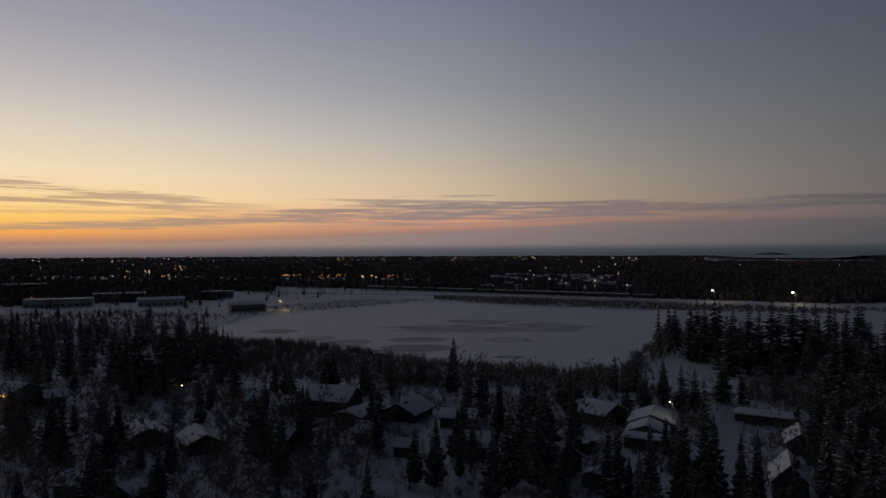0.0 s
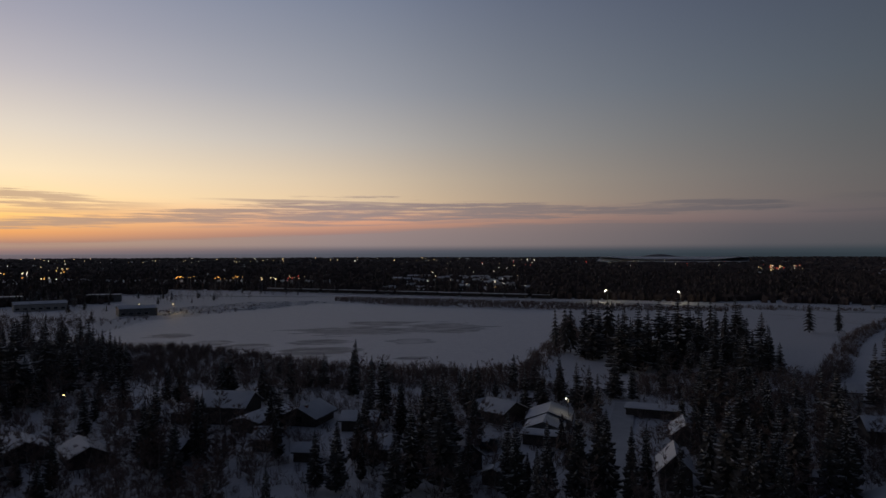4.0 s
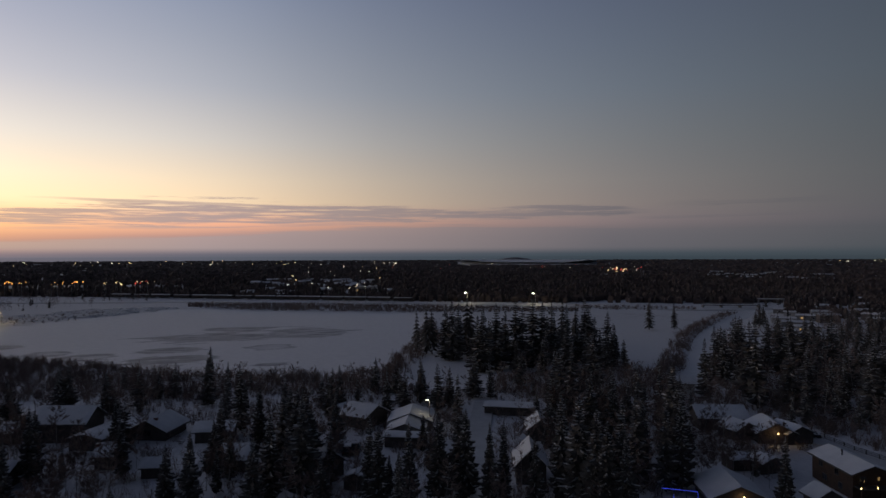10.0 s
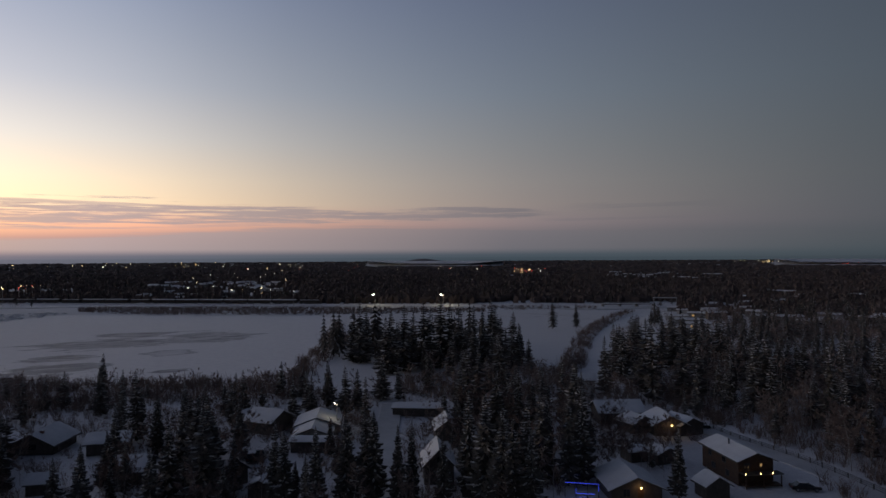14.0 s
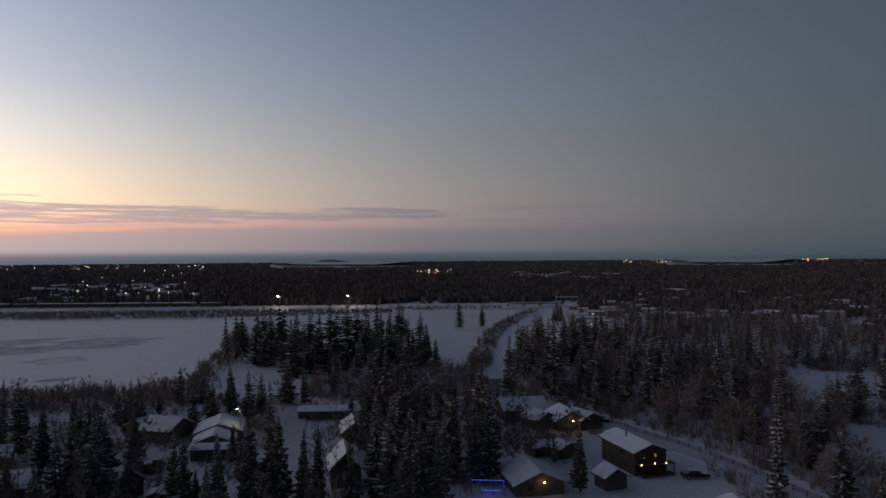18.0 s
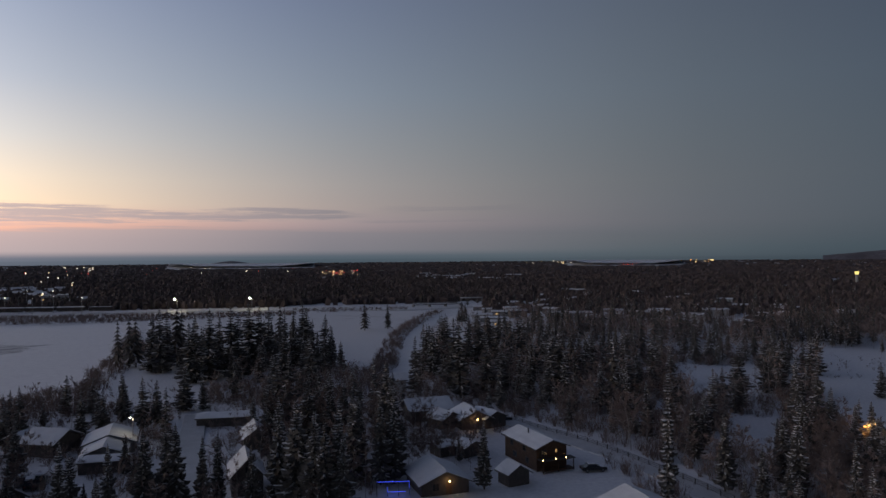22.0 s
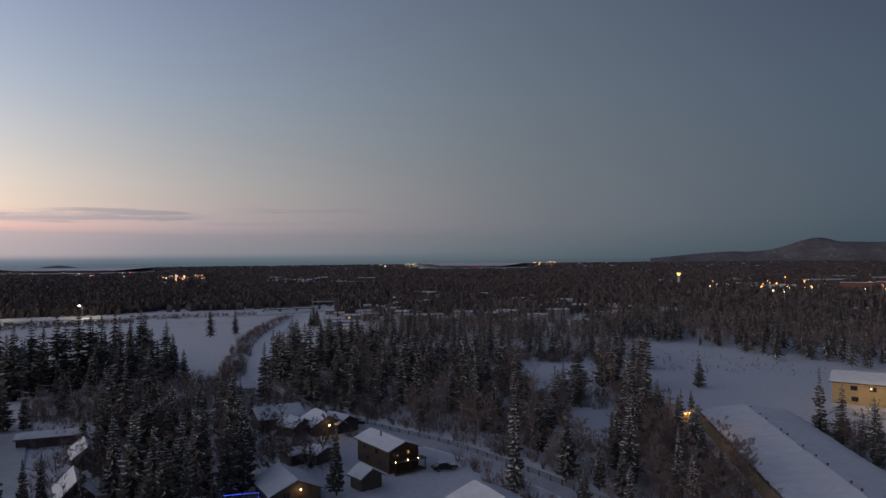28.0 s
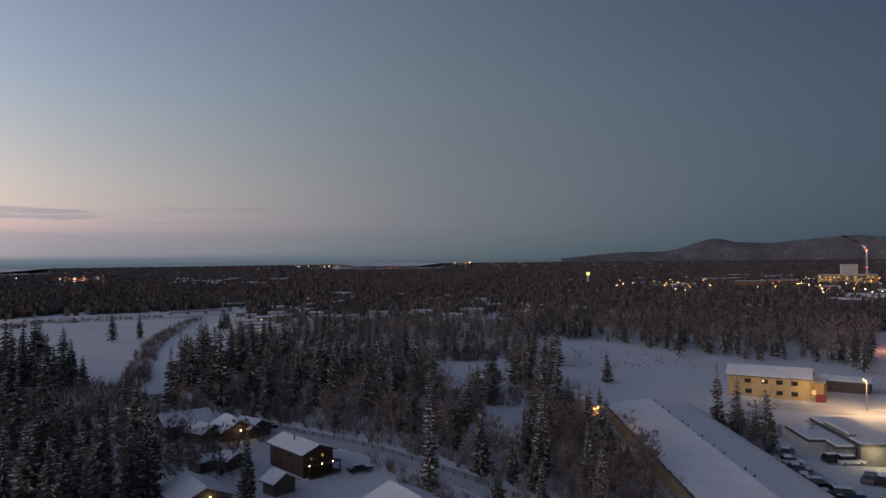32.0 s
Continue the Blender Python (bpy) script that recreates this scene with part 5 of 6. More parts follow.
grove([(107.7, 51.1), (160.7, 58.1), (141.7, 39.4), (100.6, 13.8), (87.0, 39.7)], 150, 0.2, 11, 5, "woodland trees", 60)
grove([(281.6, 307.1), (382.2, 317.6), (503.5, 226.9), (437.1, 57.8), (398.2, -11.0), (271.6, -7.3), (285.1, 37.9), (313.0, 126.6), (253.2, 197.6)], 1100, 0.25, 12, 6, "wood edge", 0)
grove([(425.8, 450.8), (708.4, 319.0), (766.7, 100.9), (588.0, -16.6), (384.4, -10.6), (419.0, 55.4), (465.8, 209.9), (358.7, 379.8)], 700, 0.2, 11, 7, "wood edge", 0)
grove([(-188.4, 781.8), (-102.2, 782.6), (88.9, 667.5), (99.0, 787.4), (-235.4, 976.6)], 260, 0.15, 8, 15, "trees by the railway", 0)

brush("shore_brush", [(-114.4, 314.4), (-89.2, 305.7), (-63.4, 299.2), (-31.4, 271.1), (-4.9, 245.3), (15.9, 232.8), (38.9, 225.7), (62.5, 232.9), (54.6, 187.0), (33.6, 195.1), (-13.6, 200.1), (-62.3, 219.5)], 2000, 31, 1.1)
brush("shore_brush", [(54.7, 227.5), (101.7, 329.6), (135.1, 415.9), (106.1, 307.9), (64.9, 221.9)], 260, 32, 1.3)
brush("bank_brush", [(-8.2, 619.6), (76.4, 574.1), (163.2, 520.5), (210.2, 481.9), (259.0, 449.3), (245.7, 426.2), (193.1, 442.8), (143.6, 458.0), (95.0, 489.0), (42.7, 519.4), (-7.6, 572.4)], 2900, 33, 0.8, lambda x, y: line_distance(x, y, ROAD) > 6)
brush("shore_brush", [(-117.7, 356.6), (-115.4, 418.6), (-96.0, 453.4), (-57.7, 499.0), (-63.0, 544.8), (-108.4, 512.1), (-134.2, 473.0), (-141.9, 398.8), (-110.6, 314.3)], 160, 38, 0.8)
brush("shore_brush", [(-232.2, 335.5), (-163.9, 350.3), (-105.5, 314.2), (-70.4, 248.1), (-60.4, 212.6), (-68.9, 189.2), (-137.2, 198.3)], 900, 54, 1.0)
brush("meadow_brush", [(-300.0, 420.0), (-215.0, 470.0), (-140.0, 430.0), (-128.0, 350.0), (-235.0, 335.0)], 900, 56, 0.9)
brush("village_brush", [(127.4, 163.4), (163.3, 145.9), (122.1, 109.2), (103.7, 103.6), (86.9, 111.6)], 420, 55, 0.9, lambda x, y: not off_limits(x, y))
brush("field_tufts", [(293.5, 105.7), (272.1, 38.1), (245.7, 34.5), (235.7, 85.0)], 160, 39, 0.35)
brush("yard_brush", [(158.7, 25.9), (143.9, 15.5), (147.2, 9.0), (166.4, 10.7), (186.4, 19.9)], 120, 40, 0.7)
grove([(-133.6, 548.5), (-42.0, 621.7), (-33.0, 760.0), (-238.4, 774.9), (-171.8, 605.8)], 300, 0.08, 8, 22, "trees behind the pond", 0)
brush("road_brush", [(272.2, 477.3), (297.4, 460.9), (342.0, 424.1), (328.0, 406.8), (277.5, 430.2), (254.5, 446.3)], 240, 41, 0.8)
brush("creek_brush", [(122.2, 174.5), (166.5, 234.4), (211.5, 292.8), (273.4, 352.8), (348.1, 407.9), (366.6, 402.5), (292.4, 342.6), (241.0, 294.8), (183.6, 231.7), (127.2, 164.3)], 1000, 34, 1.0, lambda x, y: 4.5 < line_distance(x, y, CREEK) < 12.5)
brush("village_brush", [(-131.7, 190.4), (-13.3, 196.0), (56.9, 194.7), (127.4, 163.4), (70.6, 90.7), (33.6, 88.7), (-64.6, 93.3)], 2600, 35, 0.8, lambda x, y: not off_limits(x, y))
brush("wood_brush", [(144.3, 176.6), (244.4, 178.6), (269.6, 121.8), (187.2, 67.6), (141.2, 40.4), (105.4, 17.4), (88.8, 49.3), (119.5, 93.5)], 3400, 36, 1.0, lambda x, y: not off_limits(x, y))
brush("point_brush", [(87.0, 204.2), (158.1, 209.1), (127.4, 163.4), (88.1, 165.0), (74.9, 179.8)], 420, 37, 1.1, lambda x, y: not off_limits(x, y))


grove([(120.9, 157.5), (149.8, 143.4), (117.8, 111.3), (102.7, 104.0), (81.2, 80.1), (67.4, 86.7)], 180, 0.06, 8.5, 18, "village trees", 120)
grove([(161.0, 26.9), (146.3, 16.8), (150.1, 9.2), (169.0, 10.8), (189.9, 20.3)], 26, 0.1, 8, 19, "yard trees", 26, yard=True)
grove([(125.2, 104.3), (169.5, 124.0), (196.6, 89.0), (152.3, 49.9), (109.4, 24.5), (87.0, 39.7), (105.1, 62.7)], 300, 0.12, 11, 17, "woodland trees", 200)
# ---------------------------------------------------------------- far woods
def far_woods(name, a0, a1, r0, r1, n, seed, share, width, open_share=0.34):
    """Many small rough trees and copses, joined: cones for spruces, ragged domes for bare birches."""
    rng = random.Random(seed)
    g = Geo()
    for _ in range(n):
        a = radians(rng.uniform(a0, a1))
        r = r0 * (r1 / r0) ** rng.random()
        x, y = -math.sin(a) * r, math.cos(a) * r
        if noise.noise((x / 160, y / 60, 9.0)) > open_share + 0.15 * rng.random() or in_clear(x, y):
            continue
        if r < 900 and (line_distance(x, y, ROAD) < 9 or line_distance(x, y, RAIL) < 8 or before_rail(x, y)):
            continue
        z = rise(x, y) - 0.5
        w = max(width, r * (0.0026 if r < 1500 else 0.0036)) * rng.uniform(0.6, 1.5)
        h = rng.uniform(5.5, 9.0)
        t0 = rng.uniform(0, 6.28)
        spruce = rng.random() < share
        if spruce:
            h *= 1.2
            w *= 0.6
            rings = ((0.03, 1.0), (0.5, 0.5))
        else:
            h *= 0.85
            w *= 1.3
            rings = ((0.0, 0.7), (0.68, 0.85))
        i0, k = len(g.v), 3
        for zz, ww in rings:
            for s in range(k):
                q = t0 + 6.283 * s / k
                rr = w * ww * rng.uniform(0.6, 1.25)
                g.v.append((x + math.cos(q) * rr, y + math.sin(q) * rr, z + h * zz * rng.uniform(0.75, 1.2)))
        g.v.append((x + rng.uniform(-.3, .3) * w, y, z + h))
        for s in range(k):
            n2 = (s + 1) % k
            g.f.append((i0 + s, i0 + n2, i0 + k + n2, i0 + k + s))
            g.f.append((i0 + k + s, i0 + k + n2, i0 + 2 * k))
        g.m += [0 if spruce else 1] * (2 * k)
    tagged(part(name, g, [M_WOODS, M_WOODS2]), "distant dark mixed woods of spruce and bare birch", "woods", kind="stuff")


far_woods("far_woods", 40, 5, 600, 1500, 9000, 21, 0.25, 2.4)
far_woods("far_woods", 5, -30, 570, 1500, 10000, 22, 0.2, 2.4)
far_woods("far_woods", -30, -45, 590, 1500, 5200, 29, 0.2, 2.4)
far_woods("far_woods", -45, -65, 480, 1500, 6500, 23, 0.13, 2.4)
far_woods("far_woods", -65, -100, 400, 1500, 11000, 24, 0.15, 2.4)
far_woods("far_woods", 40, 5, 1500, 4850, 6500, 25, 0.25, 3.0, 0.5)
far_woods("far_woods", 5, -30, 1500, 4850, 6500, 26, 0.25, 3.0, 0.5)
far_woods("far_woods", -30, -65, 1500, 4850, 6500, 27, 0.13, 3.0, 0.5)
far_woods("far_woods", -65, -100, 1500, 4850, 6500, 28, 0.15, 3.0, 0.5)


# ---------------------------------------------------------------- hills on the horizon
def hill(name, label, az0, az1, dist, profile, seed):
    """A long low ridge: profile gives its height at a share of its length."""
    g = Geo()
    n, rows, prev = 90, 10, None
    for i in range(n + 1):
        t = i / n
        a = radians(az0 + (az1 - az0) * t)
        top = profile(t) * (1 + 0.05 * noise.noise((t * 14, seed, 0)))
        row = []
        for j in range(rows + 1):
            u = j / rows
            r = dist + 260 * u
            row.append((-math.sin(a) * r, math.cos(a) * r, top * (u * u * (3 - 2 * u)) * (1 + 0.06 * noise.noise((t * 25, u * 5, seed))) - 2))
        if prev:
            for j in range(rows):
                g.face([prev[j], prev[j + 1], row[j + 1], row[j]])
        prev = row
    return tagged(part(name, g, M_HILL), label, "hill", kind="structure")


def bell(t, c, w):
    return math.exp(-((t - c) / w) ** 2)


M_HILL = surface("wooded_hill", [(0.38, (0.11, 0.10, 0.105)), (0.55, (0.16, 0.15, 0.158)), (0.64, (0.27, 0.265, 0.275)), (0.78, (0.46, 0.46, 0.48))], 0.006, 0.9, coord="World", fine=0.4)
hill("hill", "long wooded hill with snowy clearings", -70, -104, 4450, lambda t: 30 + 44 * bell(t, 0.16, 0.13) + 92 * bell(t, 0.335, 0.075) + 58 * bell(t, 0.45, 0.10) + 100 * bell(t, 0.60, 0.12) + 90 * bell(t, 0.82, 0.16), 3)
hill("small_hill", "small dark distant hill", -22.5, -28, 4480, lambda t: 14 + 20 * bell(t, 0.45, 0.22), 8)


def snow_slope(label, left, right, low, r=3300.0):
    """A far open snowfield that climbs towards the horizon between two directions."""
    g = Geo()
    prev = None
    for i in range(41):
        t = i / 40
        a = radians(left[0] + (right[0] - left[0]) * t)
        hi = left[1] + (right[1] - left[1]) * t
        thin = min(1.0, 4.0 * t, 4.0 * (1 - t)) * (0.8 + 0.3 * noise.noise((t * 9, r / 100, 0)))
        row = []
        for rr, e in ((r, hi - low * thin), (r + 500, hi)):
            row.append((-math.sin(a) * rr, math.cos(a) * rr, EYE + rr * math.tan(radians(e))))
        row.append((row[1][0] * 1.02, row[1][1] * 1.02, row[1][2] - 15))
        if prev:
            for k in range(2):
                g.face([prev[k], row[k], row[k + 1], prev[k + 1]])
        prev = row
    return tagged(part("snowfield", g, M_SNOW), label, "snowfield", kind="structure")


snow_slope("long pale snowfield near the horizon", (-20.47, -0.25), (-31.36, -0.29), 0.26)
snow_slope("pale airfield snow far across the woods", (-51.68, -0.22), (-60.54, -0.26), 0.30)
rng = random.Random(77)
g = Geo()
for x, y in scatter(rng, [(-133.6, 436.0), (-76.5, 498.4), (-47.4, 500.1), (-21.3, 544.8), (-3.7, 552.4), (-22.6, 580.4), (-74.8, 573.0), (-149.7, 488.4)], 520):
    s, z = rng.uniform(0.6, 2.4), ground_z(x, y) - 0.1
    turn, tip = rng.uniform(0, 6.28), rng.uniform(-0.5, 0.5)
    ux, uy = math.cos(turn), math.sin(turn)
    i = len(g.v)
    for dz in (0.0, rng.uniform(0.25, 0.6)):
        for p, q in ((-1, -.5), (1, -.6), (1.1, .5), (-.9, .6)):
            g.v.append((x + s * (p * ux - q * uy), y + s * (p * uy + q * ux), z + dz + 0.25 * s * tip * p))
    for q in ((3, 2, 1, 0), (4, 5, 6, 7), (0, 1, 5, 4), (1, 2, 6, 5), (2, 3, 7, 6), (3, 0, 4, 7)):
        g.f.append(tuple(i + k for k in q))
        g.m.append(0)
tagged(part("shore_ice", g, M_ROOFSNOW), "heaped broken ice slabs under snow along the shore", "ice", kind="stuff")

# ---------------------------------------------------------------- lamps
def street_lamp(x, y, h, head_mat, label, size=0.35, group="street lamps", arm=1.6, z=None):
    z = ground_z(x, y) if z is None else z
    top = thing("street_lamp", label, "lamp", at(x, y, math.degrees(math.atan2(y, x)) + 90, z), group)
    g = Geo()
    g.tube((0, 0, -0.5), (0, 0, h), 0.11 + size * 0.1, 0.07 + size * 0.06, 6)
    part("pole", g, M_STEEL, top)
    if arm:
        g = Geo()
        g.tube((0, 0, h - 0.15), (arm, 0, h + 0.2), 0.06, 0.05, 5)
        part("arm", g, M_STEEL, top)
    g = Geo()
    g.tube((arm, 0, h + 0.2 - size * 0.5), (arm, 0, h + 0.2), size, size * 0.8, 8)
    g.tube((arm, 0, h + 0.2 - size * 0.8), (arm, 0, h + 0.2 - size * 0.5), size * 0.5, size, 8)
    part("lamp_head", g, head_mat, top)
    return top


for p in ((200.8, 521.8), (247.9, 496.4)):
    street_lamp(*p, 9.3, M_WHITEBULB, "tall steel street lamp lit white by the road", 0.9)
    point_lamp(p[0] * 0.995, p[1] * 0.995, 9.0, (1.0, 0.85, 0.5), 3500, 0.4)


class TownLights:
    """Small lamps on slim poles that nobody could count, as one mesh."""

    def __init__(self):
        self.geo = Geo()

    def add(self, x, y, z, h, hue, size):
        self.geo.tube((x, y, z - 0.5), (x, y, z + h), 0.12, 0.08, 3, 0)
        k = 1 + ("white", "warm", "amber", "red").index(hue)
        self.geo.tube((x, y, z + h - size), (x, y, z + h + size), size, size * 0.7, 5, k)


TOWN_LIGHTS = TownLights()


def far_lamps(corner_a, corner_b, n, hues, seed):
    """Lamps of the town between two directions (azimuth, height in degrees)."""
    rng = random.Random(seed)
    for _ in range(n):
        a = radians(rng.uniform(corner_a[0], corner_b[0]))
        e = radians(min(-0.30, rng.uniform(corner_a[1], corner_b[1])))
        r = min(4250.0, (EYE - 13.0) / math.tan(-e))
        x, y = -math.sin(a) * r, math.cos(a) * r
        z = rise(x, y)
        h = max(10.0, EYE + math.tan(e) * r - z)
        hue = rng.choice(hues)
        COUNT["lamp"] += 1
        if COUNT["lamp"] % 2 and COUNT["lamp"] < 520:
            TOWN_LIGHTS.add(x, y, z, h, hue, (0.2 + r * 0.00026) * rng.uniform(0.45, 1.1))
            continue
        street_lamp(x, y, h, M_TOWN[hue], "distant %s street lamp in the dark town" % {"white": "white", "warm": "warm yellow", "amber": "amber", "red": "red"}[hue],
                    (0.2 + r * 0.00030) * rng.uniform(0.45, 1.15), "town lamps", 0.0, z)


W, Y, A, R = "white", "warm", "amber", "red"
far_lamps((31.46, -0.23), (18.76, -0.57), 23, (W, Y, Y), 1)
far_lamps((18.76, -0.35), (-9.81, -0.61), 66, (W, Y, Y), 2)
far_lamps((25.44, -0.68), (19.99, -1.77), 31, (W, Y, Y, A), 3)
far_lamps((12.82, -1.68), (11.06, -1.83), 11, (A,), 4)
far_lamps((9.95, -1.71), (7.85, -1.91), 13, (A,), 5)
far_lamps((6.58, -1.83), (5.13, -2.02), 8, (W, Y), 6)
far_lamps((4.54, -1.75), (2.85, -2.03), 8, (R, R, Y), 7)
far_lamps((29.76, -0.88), (29.42, -0.96), 2, (A,), 8)
far_lamps((-6.67, -0.83), (-14.62, -2.61), 23, (W, W, Y), 9)
far_lamps((-9.81, -0.52), (-29.83, -1.01), 31, (W, W, Y, R), 10)
far_lamps((-31.48, -0.88), (-35.04, -1.25), 37, (Y, Y, W, R), 11)
far_lamps((-13.50, -0.42), (-15.33, -0.56), 11, (W,), 12)
far_lamps((-47.91, -0.33), (-52.03, -0.46), 23, (Y, Y, W), 13)
far_lamps((-55.89, -0.51), (-57.20, -0.60), 8, (R,), 14)
far_lamps((-60.20, -0.22), (-62.69, -0.42), 20, (Y, A), 15)
far_lamps((-74.24, -1.50), (-82.51, -2.30), 14, (A, A, Y), 16)
far_lamps((-82.53, -1.37), (-88.17, -2.16), 10, (A, R, Y), 17)
far_lamps((-88.18, -1.63), (-92.56, -3.09), 18, (Y, Y, W, A), 18)


# ---------------------------------------------------------------- train
def rail_car(x, y, turn, mat, kind):
    z = 0.6
    top = thing("rail_car", "dark parked rail car with snow along its top", "rail car", at(x, y, turn, z), "parked train")
    g = Geo()
    L = 20.0
    if kind == 0:
        g.prism([(-1.4, 1.0), (1.4, 1.0), (1.55, 1.3), (1.55, 2.9), (1.3, 3.2), (-1.3, 3.2), (-1.55, 2.9), (-1.55, 1.3)], -L / 2, L / 2)
    else:
        g.box(-L / 2, -1.45, 0.95, L / 2, 1.45, 1.3)
        g.box(-L / 2, -1.45, 1.3, -L / 2 + 0.3, 1.45, 3.6)
        g.box(L / 2 - 0.3, -1.45, 1.3, L / 2, 1.45, 3.6)
        g.box(-L / 2 + 2, -1.2, 1.3, L / 2 - 2, 1.2, 3.2, taper=0.1)
    part("car_body", g, mat, top)
    g = Geo()
    if kind == 0:
        g.prism([(-1.32, 3.2), (1.32, 3.2), (1.0, 3.75), (-1.0, 3.75)], -L / 2 + 0.2, L / 2 - 0.2)
    else:
        g.box(-L / 2 + 2.1, -1.1, 3.2, L / 2 - 2.1, 1.1, 3.42, taper=0.12)
    part("roof_snow", g, M_ROOFSNOW, top)
    for s in (-1, 1):
        g = Geo()
        g.box(s * 7 - 1.3, -1.1, 0.35, s * 7 + 1.3, 1.1, 0.95)
        bogie = part("bogie", g, M_TRIM, top)
        for w in (-0.9, 0.9):
            g = Geo()
            g.tube((s * 7 + w, -1.15, 0.42), (s * 7 + w, 1.15, 0.42), 0.45, 0.45, 10)
            part("wheel_set", g, M_STEEL, bogie)


def along(line, step, start=0.0, stop=1e9):
    """Points with headings along a line at even steps."""
    out, walked, want = [], 0.0, start
    for (ax, ay), (bx, by) in zip(line, line[1:]):
        d = math.hypot(bx - ax, by - ay)
        while want < walked + d and want < stop:
            t = (want - walked) / d
            out.append((ax + (bx - ax) * t, ay + (by - ay) * t, math.degrees(math.atan2(by - ay, bx - ax))))
            want += step
        walked += d
    return out


rng = random.Random(8)
TRACK = [(-68.3, 719.9), (-27.1, 693.9), (39.6, 648.9), (103.5, 605.7), (160.7, 566.5)]
for x, y, turn in along(TRACK, 21.2):
    rail_car(x, y, turn, M_RUST, 0 if rng.random() < 0.7 else 1)

for i, (x, y) in enumerate(((-129.2, 472.8), (-121.2, 472.4), (-108.2, 471.8), (-303.8, 521.6))):
    street_lamp(x, y, 6.0, M_BULB, "yard lamp glowing by a warehouse", 0.45, "yard lamps", 0.8)
    point_lamp(x * 0.995, y * 0.995, 5.6, (1.0, 0.72, 0.32), 1400, 0.3)



# power plant with its stack
PLANT = (997.5, -4.9, -82)
block(PLANT, (62, 20, 13), M_YELLOWWALL, "long yellow power plant with many lit windows", "power_plant", 0.5, 11)
px, py, pt = (1016.3, -6.9, -82)
house("boiler_house", "tall pale boiler house of the power plant", (px * 1.02, py * 1.02, pt), (18, 15, 25), M_PALEWALL, 0.0, category="building", snow=0.3)
sx, sy, st = (1019.9, -26.3, -91)
stack = thing("smokestack", "tall slim pale smokestack with red warning lamps", "smokestack", at(sx, sy, 0))
g = Geo()
g.tube((0, 0, 0), (0, 0, 44), 1.25, 0.85, 14)
part("shaft", g, M_PALEWALL, stack)
for z in (43.4, 22.0):
    for a in range(4):
        g = Geo()
        x, y = math.cos(a * math.pi / 2 + 0.4) * 1.0, math.sin(a * math.pi / 2 + 0.4) * 1.0
        g.tube((x, y, z - 0.4), (x, y, z + 0.4), 0.4, 0.4, 6)
        part("warning_lamp", g, M_REDBULB, stack)

# pink lamp added beyond the warning lamps, to brighten the steam above
point_lamp(sx - 2.5, sy + 1.0, 45.5, (1.0, 0.45, 0.36), 6500, 0.4)

house("brick_hall", "long dark red town hall far off in lamplight", (940.0, 62.0, -84), (34, 14, 8), M_BRICK, 0.0, category="building", snow=0.3, group="town buildings")
house("brick_hall", "long dark red town hall far off in lamplight", (905.0, 95.0, -80), (34, 14, 8), M_BRICK, 0.0, category="building", snow=0.3, group="town buildings")

# control tower, far
tx, ty, tt = (999.6, 323.1, -72)
tower = thing("control_tower", "far airport control tower with a glowing cab", "tower", at(tx, ty, tt))
g = Geo()
g.tube((0, 0, 0), (0, 0, 13), 1.8, 1.6, 8)
part("shaft", g, M_PALEWALL, tower)
g = Geo()
g.tube((0, 0, 13), (0, 0, 17.0), 2.0, 2.6, 8)
part("cab", g, lamp_glass("cab_glow", (1.0, 0.8, 0.25), 1.6), tower, "glowing yellow glass cab")
g = Geo()
g.tube((0, 0, 17.0), (0, 0, 18.2), 2.8, 1.2, 8)
part("cab_roof", g, M_TRIM, tower)

